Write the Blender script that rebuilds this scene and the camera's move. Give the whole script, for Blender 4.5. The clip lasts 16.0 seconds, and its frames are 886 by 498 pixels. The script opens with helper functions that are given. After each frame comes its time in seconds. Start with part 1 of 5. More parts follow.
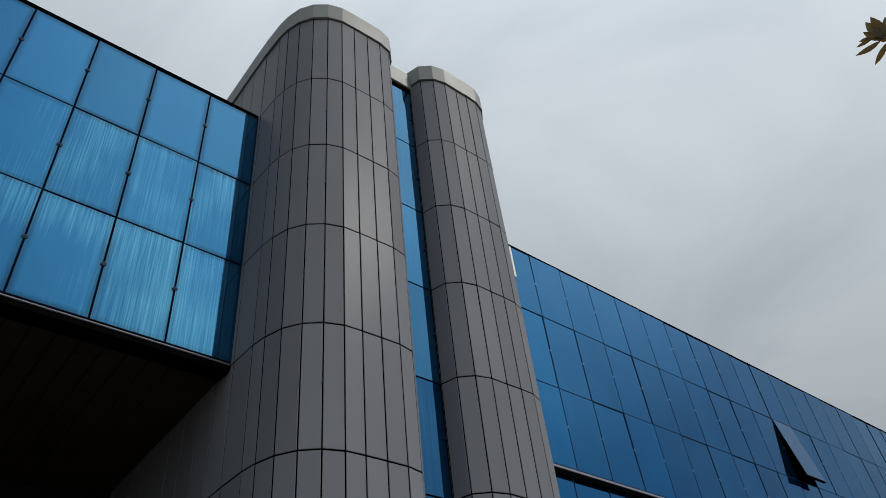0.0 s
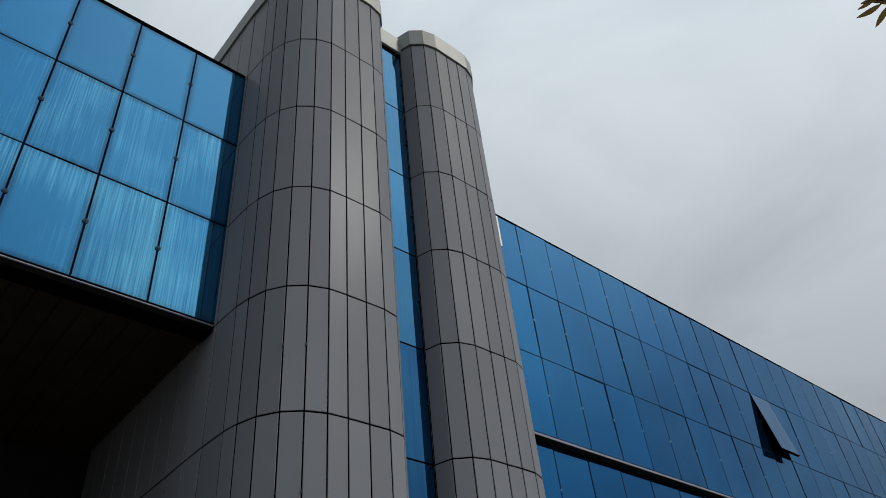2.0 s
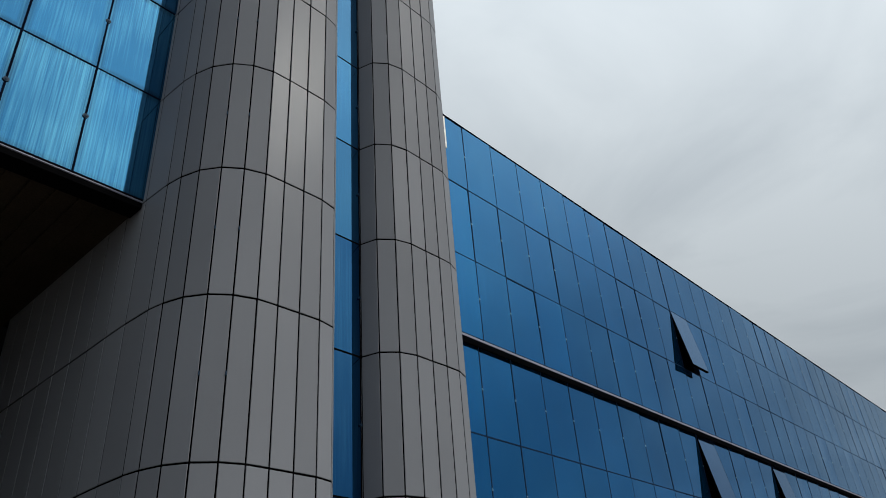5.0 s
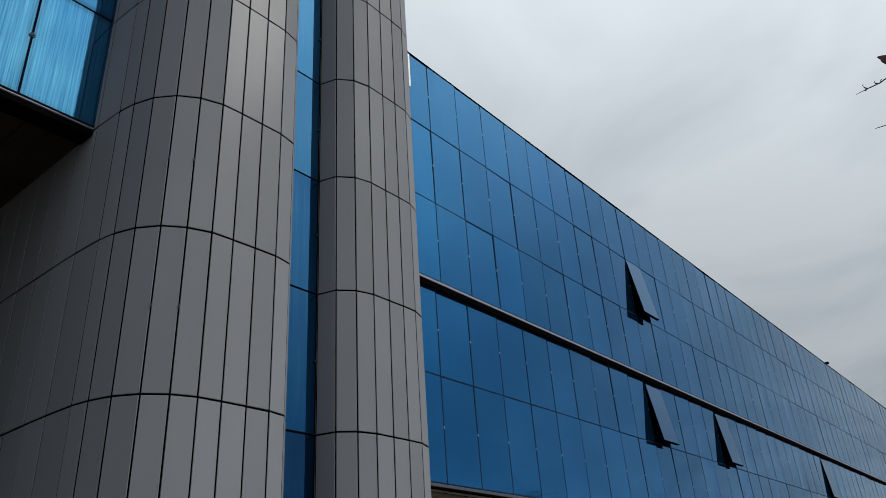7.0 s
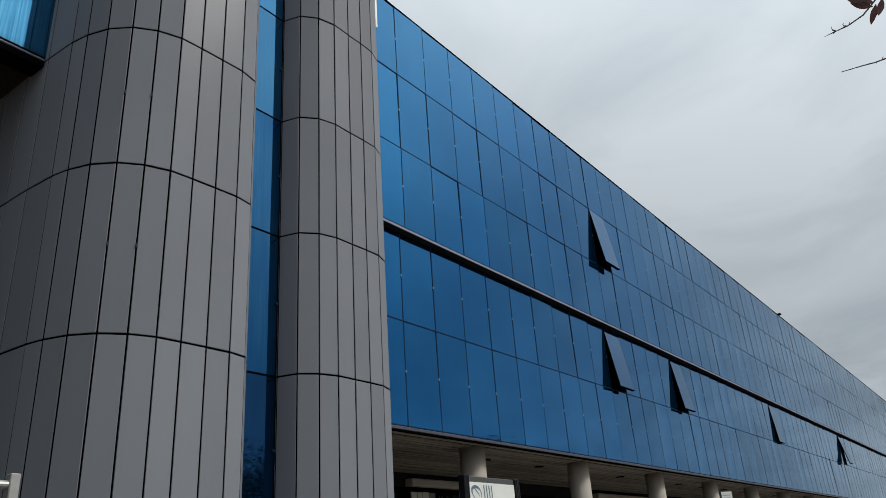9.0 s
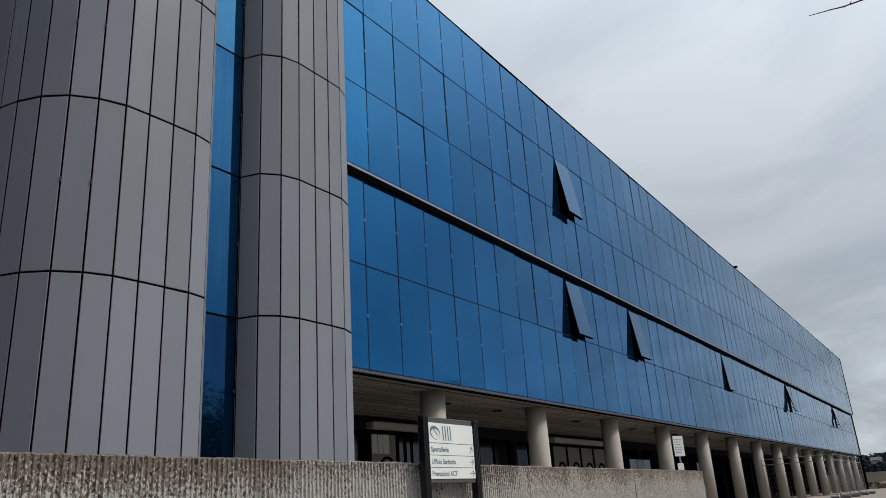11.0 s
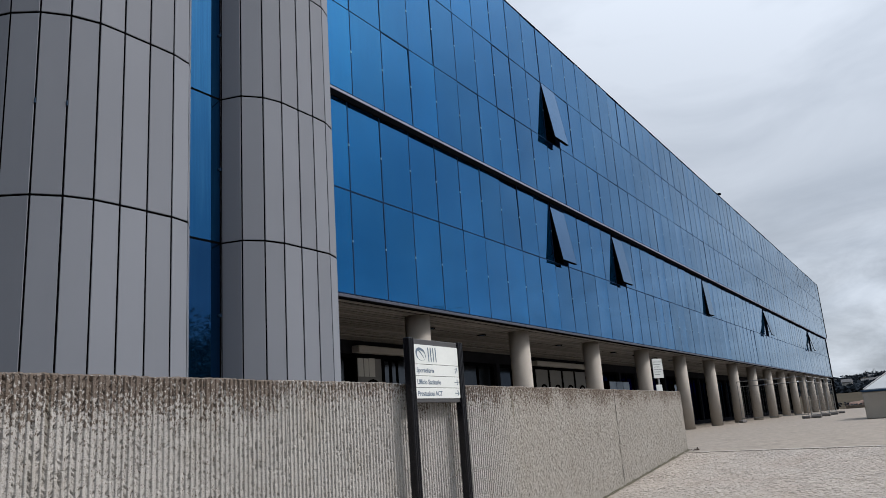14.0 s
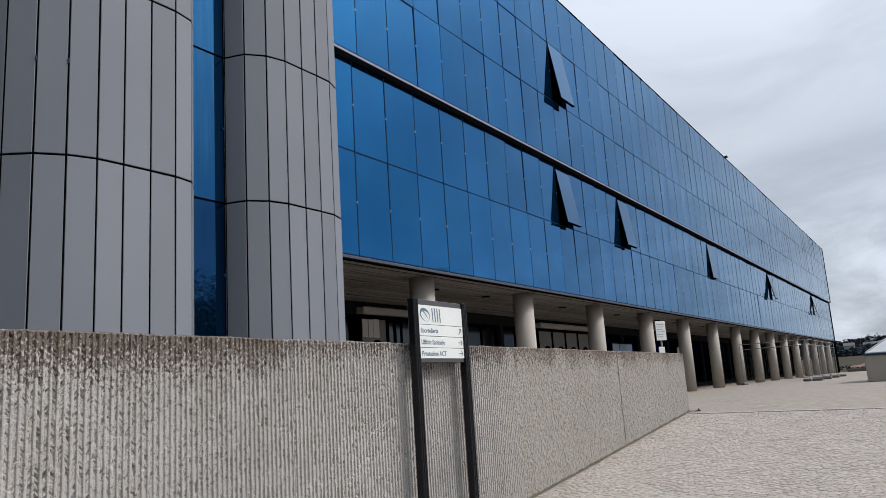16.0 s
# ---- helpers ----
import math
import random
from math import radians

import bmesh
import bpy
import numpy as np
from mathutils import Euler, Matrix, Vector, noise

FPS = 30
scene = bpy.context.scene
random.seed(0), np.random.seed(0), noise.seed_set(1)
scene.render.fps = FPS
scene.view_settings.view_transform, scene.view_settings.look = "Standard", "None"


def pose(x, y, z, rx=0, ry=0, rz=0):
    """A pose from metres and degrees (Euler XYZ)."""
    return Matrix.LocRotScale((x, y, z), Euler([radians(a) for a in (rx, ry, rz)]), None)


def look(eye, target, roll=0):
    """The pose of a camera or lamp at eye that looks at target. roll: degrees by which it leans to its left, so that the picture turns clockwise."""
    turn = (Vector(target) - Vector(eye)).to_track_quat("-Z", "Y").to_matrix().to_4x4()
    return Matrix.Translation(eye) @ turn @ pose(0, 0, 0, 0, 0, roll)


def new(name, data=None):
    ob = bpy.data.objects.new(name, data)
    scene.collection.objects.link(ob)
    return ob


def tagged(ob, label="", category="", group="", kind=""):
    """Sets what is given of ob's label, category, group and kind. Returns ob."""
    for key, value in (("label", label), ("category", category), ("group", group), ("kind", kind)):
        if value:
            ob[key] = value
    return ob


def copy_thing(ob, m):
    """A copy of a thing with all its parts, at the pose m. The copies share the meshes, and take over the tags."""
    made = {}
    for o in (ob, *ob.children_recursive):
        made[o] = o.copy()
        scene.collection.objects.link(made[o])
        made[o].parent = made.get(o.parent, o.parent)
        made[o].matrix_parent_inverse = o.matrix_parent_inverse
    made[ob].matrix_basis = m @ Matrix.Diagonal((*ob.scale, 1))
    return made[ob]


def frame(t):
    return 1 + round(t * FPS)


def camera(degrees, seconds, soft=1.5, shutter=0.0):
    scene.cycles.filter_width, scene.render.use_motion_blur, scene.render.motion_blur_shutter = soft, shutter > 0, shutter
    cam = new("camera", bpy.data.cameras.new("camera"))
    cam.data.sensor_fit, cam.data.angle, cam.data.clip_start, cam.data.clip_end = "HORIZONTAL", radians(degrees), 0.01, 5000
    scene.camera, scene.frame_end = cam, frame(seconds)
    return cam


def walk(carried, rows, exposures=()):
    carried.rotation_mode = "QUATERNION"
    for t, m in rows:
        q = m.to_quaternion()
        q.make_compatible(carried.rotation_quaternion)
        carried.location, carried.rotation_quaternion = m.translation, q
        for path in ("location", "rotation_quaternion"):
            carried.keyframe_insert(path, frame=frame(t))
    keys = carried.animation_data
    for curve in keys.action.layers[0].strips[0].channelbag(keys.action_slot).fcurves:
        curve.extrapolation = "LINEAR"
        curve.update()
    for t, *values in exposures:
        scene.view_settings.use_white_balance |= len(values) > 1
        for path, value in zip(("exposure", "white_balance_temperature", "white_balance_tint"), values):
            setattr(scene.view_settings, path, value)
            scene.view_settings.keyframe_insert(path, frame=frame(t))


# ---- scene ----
cam = camera(60.686, 16.0, soft=0.75)
walk(cam, [
    (0.0, pose(0.141, -0.044, 0.747, 132.192, 5.386, 51.558)),
    (0.5, pose(0.116, -0.030, 0.739, 132.042, 5.298, 51.401)),
    (1.0, pose(0.097, -0.021, 0.736, 131.559, 5.211, 50.923)),
    (1.5, pose(0.083, -0.013, 0.732, 130.882, 5.132, 50.484)),
    (2.0, pose(0.075, -0.009, 0.732, 129.796, 5.023, 49.785)),
    (2.5, pose(0.054, -0.005, 0.734, 128.278, 4.595, 48.831)),
    (3.0, pose(0.026, 0.007, 0.740, 126.673, 4.354, 47.759)),
    (3.5, pose(0.015, 0.023, 0.740, 125.509, 4.208, 46.882)),
    (4.0, pose(0.007, 0.040, 0.748, 124.221, 4.108, 45.686)),
    (6.5, pose(-0.019, 0.104, 0.750, 118.542, 3.575, 40.435)),
    (7.0, pose(-0.022, 0.112, 0.740, 117.305, 3.606, 39.714)),
    (7.5, pose(-0.031, 0.120, 0.746, 116.202, 3.590, 39.130)),
    (8.0, pose(-0.027, 0.128, 0.735, 115.165, 3.690, 38.408)),
    (8.5, pose(-0.037, 0.144, 0.730, 114.161, 3.701, 37.705)),
    (9.0, pose(-0.053, 0.161, 0.713, 113.208, 3.812, 36.843)),
    (9.5, pose(-0.059, 0.177, 0.706, 112.046, 3.781, 36.002)),
    (10.0, pose(-0.062, 0.190, 0.699, 111.060, 3.717, 35.229)),
    (12.5, pose(-0.084, 0.221, 0.668, 106.213, 4.025, 32.815)),
    (13.0, pose(-0.084, 0.223, 0.663, 105.365, 4.122, 32.765)),
    (13.5, pose(-0.084, 0.222, 0.663, 104.463, 4.110, 32.749)),
    (14.0, pose(-0.093, 0.224, 0.660, 103.518, 4.008, 32.788)),
    (14.5, pose(-0.092, 0.221, 0.655, 102.753, 3.945, 32.832)),
    (15.0, pose(-0.097, 0.232, 0.653, 101.993, 3.859, 32.906)),
    (15.5, pose(-0.097, 0.233, 0.651, 101.269, 3.751, 32.970)),
    (16.0, pose(-0.103, 0.236, 0.650, 100.684, 3.673, 33.058)),
], exposures=[(0.0, -0.62, 6250, 7), (4.0, -0.38, 6300, 6), (7.0, -0.27, 6300, 6), (10.0, -0.15, 6250, 7), (12.5, 0.01, 6100, 10), (16.0, 0.22, 6050, 11)])

# ---- plan, in metres ----
UP_X, LOW_X = -8.30, -8.45            # planes of the upper and the lower curtain wall
BAY, BAY0, BAYS = 0.996, 10.622, 74   # width of a pane, first joint past the towers, panes to the far corner
Z_TOP, Z_A, Z_B, Z_SILL = 12.320, 10.510, 8.690, 6.905
Z_LOW, Z_MID, Z_FOOT = 6.830, 5.050, 3.112
Y_END = BAY0 + BAYS * BAY
Y_START = BAY0 - 24 * BAY
BACK_X = -26.0
SOFFIT = 3.05
WALL_X, WALL_END, WALL_TOP = -4.02, 14.37, 1.107
TOWER_ROWS = (0.0, 1.30, 3.110, 5.040, 6.870, 8.695, 10.525, 12.375, 14.37)
COPE_TOP = 14.87
SUN_DIR = Vector((0.622, 0.378, 0.686)).normalized()


def ramp(x, y):
    """Height of the paved ramp; it meets the level forecourt along a slanting line."""
    return 0.086 * (y - 14.05) + 0.017 * (x + 4.02)


def wall_top(y):
    """The top of the concrete wall falls slightly towards the forecourt."""
    return WALL_TOP - 0.0038 * (y - 2.0)


# ---- light ----
world = bpy.data.worlds.new("overcast_sky")
scene.world = world
world.use_nodes = True
wn, wl = world.node_tree.nodes, world.node_tree.links
wn.clear()


def wnode(kind, **values):
    n = wn.new(kind)
    for k, v in values.items():
        n.inputs[k].default_value = v
    return n


out = wn.new("ShaderNodeOutputWorld")
sky = wn.new("ShaderNodeTexSky")
sky.sky_type, sky.sun_disc = "NISHITA", False
sky.sun_elevation = math.asin(SUN_DIR.z)
sky.sun_rotation = math.atan2(SUN_DIR.x, SUN_DIR.y)
clear = wnode("ShaderNodeBackground", Strength=0.06)
wl.new(sky.outputs[0], clear.inputs[0])
tc = wn.new("ShaderNodeTexCoord")
sep = wn.new("ShaderNodeSeparateXYZ")
wl.new(tc.outputs["Generated"], sep.inputs[0])
# clouds lie on a level sheet overhead
lift = wn.new("ShaderNodeMath")
lift.operation = "MAXIMUM"
lift.inputs[1].default_value = 0.0
wl.new(sep.outputs["Z"], lift.inputs[0])
lift2 = wn.new("ShaderNodeMath")
lift2.operation = "ADD"
lift2.inputs[1].default_value = 0.19
wl.new(lift.outputs[0], lift2.inputs[0])
flat = wn.new("ShaderNodeVectorMath")
flat.operation = "DIVIDE"
wl.new(tc.outputs["Generated"], flat.inputs[0])
spread = wn.new("ShaderNodeCombineXYZ")
for k in range(3):
    wl.new(lift2.outputs[0], spread.inputs[k])
wl.new(spread.outputs[0], flat.inputs[1])
big = wnode("ShaderNodeTexNoise", Scale=1.3, Detail=6.0, Roughness=0.55, Distortion=0.9)
wl.new(flat.outputs[0], big.inputs["Vector"])
tone = wn.new("ShaderNodeValToRGB")
tone.color_ramp.elements[0].position, tone.color_ramp.elements[0].color = 0.34, (0.70, 0.745, 0.795, 1)
tone.color_ramp.elements[1].position, tone.color_ramp.elements[1].color = 0.64, (0.95, 0.99, 1.03, 1)
wl.new(big.outputs["Fac"], tone.inputs[0])
# the cloud is brighter round the hidden sun
glow = wn.new("ShaderNodeVectorMath")
glow.operation = "DOT_PRODUCT"
glow.inputs[1].default_value = SUN_DIR
wl.new(tc.outputs["Generated"], glow.inputs[0])
gain = wn.new("ShaderNodeMapRange")
gain.inputs["From Min"].default_value, gain.inputs["From Max"].default_value = -0.75, 1.0
gain.inputs["To Min"].default_value, gain.inputs["To Max"].default_value = 0.57, 1.43
wl.new(glow.outputs["Value"], gain.inputs["Value"])
cloud = wn.new("ShaderNodeBackground")
warm = wn.new("ShaderNodeMix")
warm.data_type = "RGBA"
warm.inputs["B"].default_value = (1.10, 0.97, 0.86, 1)
wl.new(tone.outputs[0], warm.inputs["A"])
wl.new(warm.outputs["Result"], cloud.inputs[0])
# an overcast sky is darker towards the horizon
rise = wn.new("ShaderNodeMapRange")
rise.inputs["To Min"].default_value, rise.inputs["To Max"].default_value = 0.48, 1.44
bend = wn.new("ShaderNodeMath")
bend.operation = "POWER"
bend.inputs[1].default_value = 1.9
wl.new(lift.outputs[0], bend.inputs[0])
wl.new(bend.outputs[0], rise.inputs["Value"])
core = wn.new("ShaderNodeMapRange")
core.interpolation_type = "SMOOTHSTEP"
core.inputs["From Min"].default_value, core.inputs["From Max"].default_value = 0.84, 1.0
core.inputs["To Min"].default_value, core.inputs["To Max"].default_value = 0.0, 1.1
wl.new(glow.outputs["Value"], core.inputs["Value"])
wl.new(core.outputs[0], warm.inputs["Factor"])
halo = wn.new("ShaderNodeMath")
halo.operation = "ADD"
wl.new(gain.outputs[0], halo.inputs[0])
wl.new(core.outputs[0], halo.inputs[1])
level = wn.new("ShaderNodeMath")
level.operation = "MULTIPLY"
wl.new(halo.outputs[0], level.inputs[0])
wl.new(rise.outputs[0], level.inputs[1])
# heaped clouds low over the horizon
heap = wnode("ShaderNodeTexNoise", Scale=1.0, Detail=7.0, Roughness=0.62, Distortion=0.5)
squash = wn.new("ShaderNodeMapping")
squash.inputs["Scale"].default_value = (7.0, 7.0, 15.0)
wl.new(tc.outputs["Generated"], squash.inputs["Vector"])
wl.new(squash.outputs[0], heap.inputs["Vector"])
heap_gain = wn.new("ShaderNodeMapRange")
heap_gain.inputs["From Min"].default_value, heap_gain.inputs["From Max"].default_value = 0.36, 0.64
heap_gain.inputs["To Min"].default_value, heap_gain.inputs["To Max"].default_value = 0.88, 1.40
wl.new(heap.outputs["Fac"], heap_gain.inputs["Value"])
lowness = wn.new("ShaderNodeMapRange")
lowness.interpolation_type = "SMOOTHSTEP"
lowness.inputs["From Min"].default_value, lowness.inputs["From Max"].default_value = 0.06, 0.30
lowness.inputs["To Min"].default_value, lowness.inputs["To Max"].default_value = 1.0, 0.0
wl.new(lift.outputs[0], lowness.inputs["Value"])
heaped = wn.new("ShaderNodeMix")
heaped.data_type = "FLOAT"
heaped.inputs["A"].default_value = 1.0
wl.new(lowness.outputs[0], heaped.inputs["Factor"])
wl.new(heap_gain.outputs[0], heaped.inputs["B"])
level2 = wn.new("ShaderNodeMath")
level2.operation = "MULTIPLY"
wl.new(level.outputs[0], level2.inputs[0])
wl.new(heaped.outputs["Result"], level2.inputs[1])
wl.new(level2.outputs[0], cloud.inputs["Strength"])
both = wn.new("ShaderNodeMixShader")
both.inputs[0].default_value = 0.88
wl.new(clear.outputs[0], both.inputs[1])
wl.new(cloud.outputs[0], both.inputs[2])
wl.new(both.outputs[0], out.inputs[0])

sun_data = bpy.data.lights.new("sun", "SUN")
sun_data.energy, sun_data.angle, sun_data.color = 2.4, radians(10), (1.0, 0.94, 0.86)
sun = new("sun", sun_data)
sun.matrix_world = look(SUN_DIR * 100, (0, 0, 0))


# ---- materials ----
def material(name, base, rough=0.6, metal=0.0, grain=40.0, mottle=2.0, vary=0.15, bump=0.15, bump_scale=60.0,
             each=0.0, stretch=(1, 1, 1), coat=0.0, spec=0.5, tint=None):
    """Principled surface with colour variation at two scales, fine relief and a small change from piece to piece."""
    m = bpy.data.materials.new(name)
    m.use_nodes = True
    nt = m.node_tree
    n, l = nt.nodes, nt.links
    p = n["Principled BSDF"]
    p.inputs["Roughness"].default_value = rough
    p.inputs["Metallic"].default_value = metal
    p.inputs["Coat Weight"].default_value = coat
    p.inputs["Coat Roughness"].default_value = 0.03
    p.inputs["Specular IOR Level"].default_value = spec
    geo = n.new("ShaderNodeNewGeometry")
    mp = n.new("ShaderNodeMapping")
    mp.inputs["Scale"].default_value = stretch
    l.new(geo.outputs["Position"], mp.inputs["Vector"])
    a = n.new("ShaderNodeTexNoise")
    a.inputs["Scale"].default_value, a.inputs["Detail"].default_value = mottle, 5.0
    b = n.new("ShaderNodeTexNoise")
    b.inputs["Scale"].default_value, b.inputs["Detail"].default_value = grain, 3.0
    for t in (a, b):
        l.new(mp.outputs[0], t.inputs["Vector"])
    add = n.new("ShaderNodeMath")
    add.operation = "ADD"
    l.new(a.outputs["Fac"], add.inputs[0])
    l.new(b.outputs["Fac"], add.inputs[1])
    rng = n.new("ShaderNodeMapRange")
    rng.inputs["From Min"].default_value, rng.inputs["From Max"].default_value = 0.6, 1.4
    rng.inputs["To Min"].default_value, rng.inputs["To Max"].default_value = 1 - vary, 1 + vary
    l.new(add.outputs[0], rng.inputs["Value"])
    gainv = rng.outputs[0]
    if each:
        info = n.new("ShaderNodeObjectInfo")
        er = n.new("ShaderNodeMapRange")
        er.inputs["To Min"].default_value, er.inputs["To Max"].default_value = 1 - each, 1 + each
        both_r = n.new("ShaderNodeMath")
        both_r.operation = "ADD"
        l.new(info.outputs["Random"], both_r.inputs[0])
        l.new(geo.outputs["Random Per Island"], both_r.inputs[1])
        wrap = n.new("ShaderNodeMath")
        wrap.operation = "FRACT"
        l.new(both_r.outputs[0], wrap.inputs[0])
        l.new(wrap.outputs[0], er.inputs["Value"])
        mul = n.new("ShaderNodeMath")
        mul.operation = "MULTIPLY"
        l.new(gainv, mul.inputs[0])
        l.new(er.outputs[0], mul.inputs[1])
        gainv = mul.outputs[0]
    col = n.new("ShaderNodeVectorMath")
    col.operation = "SCALE"
    col.inputs[0].default_value = base[:3]
    if tint is not None:
        mix = n.new("ShaderNodeMix")
        mix.data_type = "RGBA"
        mix.inputs["A"].default_value, mix.inputs["B"].default_value = (*base[:3], 1), (*tint, 1)
        sharp = n.new("ShaderNodeMapRange")
        sharp.inputs["From Min"].default_value, sharp.inputs["From Max"].default_value = 0.45, 0.68
        l.new(a.outputs["Fac"], sharp.inputs["Value"])
        l.new(sharp.outputs[0], mix.inputs["Factor"])
        l.new(mix.outputs["Result"], col.inputs[0])
    l.new(gainv, col.inputs["Scale"])
    l.new(col.outputs[0], p.inputs["Base Color"])
    if bump:
        c = n.new("ShaderNodeTexNoise")
        c.inputs["Scale"].default_value, c.inputs["Detail"].default_value = bump_scale, 4.0
        l.new(mp.outputs[0], c.inputs["Vector"])
        bp = n.new("ShaderNodeBump")
        bp.inputs["Strength"].default_value, bp.inputs["Distance"].default_value = bump, 0.02
        l.new(c.outputs["Fac"], bp.inputs["Height"])
        l.new(bp.outputs[0], p.inputs["Normal"])
    rr = n.new("ShaderNodeMapRange")
    rr.inputs["To Min"].default_value, rr.inputs["To Max"].default_value = max(0.02, rough - 0.08), min(1, rough + 0.08)
    l.new(a.outputs["Fac"], rr.inputs["Value"])
    if rough > 0.12:
        l.new(rr.outputs[0], p.inputs["Roughness"])
    return m


def mirror_glass(name, base, streaks, rim=0.0, dust=0.05, bow=0.0):
    """Blue solar glass: a tinted mirror under a clear coat, with runs of dried dirt and slight waves."""
    m = bpy.data.materials.new(name)
    m.use_nodes = True
    n, l = m.node_tree.nodes, m.node_tree.links
    p = n["Principled BSDF"]
    p.inputs["Metallic"].default_value = 1.0
    p.inputs["Coat Weight"].default_value = 0.135
    p.inputs["Specular Tint"].default_value = (0.74, 0.85, 0.89, 1)
    p.inputs["Coat Roughness"].default_value = 0.04
    geo = n.new("ShaderNodeNewGeometry")
    info = n.new("ShaderNodeObjectInfo")
    er = n.new("ShaderNodeMapRange")
    er.inputs["To Min"].default_value, er.inputs["To Max"].default_value = 0.90, 1.11
    l.new(info.outputs["Random"], er.inputs["Value"])
    soft = n.new("ShaderNodeTexNoise")
    soft.inputs["Scale"].default_value, soft.inputs["Detail"].default_value = 0.9, 2.0
    l.new(geo.outputs["Position"], soft.inputs["Vector"])
    sr = n.new("ShaderNodeMapRange")
    sr.inputs["To Min"].default_value, sr.inputs["To Max"].default_value = 0.92, 1.08
    l.new(soft.outputs["Fac"], sr.inputs["Value"])
    mul = n.new("ShaderNodeMath")
    mul.operation = "MULTIPLY"
    l.new(er.outputs[0], mul.inputs[0])
    l.new(sr.outputs[0], mul.inputs[1])
    col = n.new("ShaderNodeVectorMath")
    col.operation = "SCALE"
    col.inputs[0].default_value = base
    l.new(mul.outputs[0], col.inputs["Scale"])
    if rim:
        # the tint darkens in patches towards the edges of the pane
        tco = n.new("ShaderNodeTexCoord")
        sp = n.new("ShaderNodeSeparateXYZ")
        l.new(tco.outputs["Object"], sp.inputs[0])
        worst = n.new("ShaderNodeMath")
        worst.operation = "MAXIMUM"
        for k, (axis, half, width) in enumerate((("Y", 0.486, 0.11), ("Z", 0.89, 0.11))):
            off = n.new("ShaderNodeMath")
            off.operation = "SUBTRACT"
            off.inputs[1].default_value = half
            l.new(sp.outputs[axis], off.inputs[0])
            size = n.new("ShaderNodeMath")
            size.operation = "ABSOLUTE"
            l.new(off.outputs[0], size.inputs[0])
            near = n.new("ShaderNodeMapRange")
            near.interpolation_type = "SMOOTHSTEP"
            near.inputs["From Min"].default_value, near.inputs["From Max"].default_value = half - width, half
            l.new(size.outputs[0], near.inputs["Value"])
            l.new(near.outputs[0], worst.inputs[k])
        patchy = n.new("ShaderNodeMath")
        patchy.operation = "MULTIPLY"
        l.new(worst.outputs[0], patchy.inputs[0])
        l.new(soft.outputs["Fac"], patchy.inputs[1])
        keep = n.new("ShaderNodeMapRange")
        keep.inputs["To Min"].default_value, keep.inputs["To Max"].default_value = 1.0, 1.0 - rim
        l.new(patchy.outputs[0], keep.inputs["Value"])
        edge_darkened = n.new("ShaderNodeMath")
        edge_darkened.operation = "MULTIPLY"
        l.new(mul.outputs[0], edge_darkened.inputs[0])
        l.new(keep.outputs[0], edge_darkened.inputs[1])
        l.new(edge_darkened.outputs[0], col.inputs["Scale"])
    mp = n.new("ShaderNodeMapping")
    mp.inputs["Scale"].default_value = (46, 46, 0.9)
    l.new(geo.outputs["Position"], mp.inputs["Vector"])
    run = n.new("ShaderNodeTexNoise")
    run.inputs["Scale"].default_value, run.inputs["Detail"].default_value = 1.0, 4.0
    l.new(mp.outputs[0], run.inputs["Vector"])
    rr = n.new("ShaderNodeMapRange")
    rr.inputs["From Min"].default_value, rr.inputs["From Max"].default_value = 0.30, 0.74
    rr.inputs["To Min"].default_value, rr.inputs["To Max"].default_value = 0.0, streaks
    patch = n.new("ShaderNodeTexNoise")
    patch.inputs["Scale"].default_value, patch.inputs["Detail"].default_value = 0.55, 2.0
    l.new(geo.outputs["Position"], patch.inputs["Vector"])
    pm = n.new("ShaderNodeMapRange")
    pm.inputs["From Min"].default_value, pm.inputs["From Max"].default_value = 0.3, 0.7
    pm.inputs["To Min"].default_value, pm.inputs["To Max"].default_value = 0.45, 1.1
    l.new(patch.outputs["Fac"], pm.inputs["Value"])
    rp = n.new("ShaderNodeMath")
    rp.operation = "MULTIPLY"
    l.new(run.outputs["Fac"], rp.inputs[0])
    l.new(pm.outputs[0], rp.inputs[1])
    if rim:
        # the runs start under the head of a pane and thin out downwards
        far = n.new("ShaderNodeMapRange")
        far.interpolation_type = "SMOOTHSTEP"
        far.inputs["From Min"].default_value, far.inputs["From Max"].default_value = 0.0, 1.5
        far.inputs["To Min"].default_value, far.inputs["To Max"].default_value = 0.76, 1.04
        l.new(sp.outputs["Z"], far.inputs["Value"])
        # and are stronger beside the tower, with the mirrored sun glow put into their colour
        here = n.new("ShaderNodeSeparateXYZ")
        l.new(geo.outputs["Position"], here.inputs[0])
        glow_side = n.new("ShaderNodeMapRange")
        glow_side.inputs["From Min"].default_value, glow_side.inputs["From Max"].default_value = -0.5, 3.4
        glow_side.inputs["To Min"].default_value, glow_side.inputs["To Max"].default_value = 0.76, 1.22
        l.new(here.outputs["Y"], glow_side.inputs["Value"])
        nearer = n.new("ShaderNodeMath")
        nearer.operation = "MULTIPLY"
        l.new(far.outputs[0], nearer.inputs[0])
        l.new(glow_side.outputs[0], nearer.inputs[1])
        fade = n.new("ShaderNodeMath")
        fade.operation = "MULTIPLY"
        l.new(rp.outputs[0], fade.inputs[0])
        l.new(nearer.outputs[0], fade.inputs[1])
        rp = fade
    l.new(rp.outputs[0], rr.inputs["Value"])
    p.inputs["Roughness"].default_value = 0.03
    film = n.new("ShaderNodeMix")
    film.data_type = "RGBA"
    film.inputs["B"].default_value = (0.150, 0.50, 0.74, 1)
    l.new(col.outputs[0], film.inputs["A"])
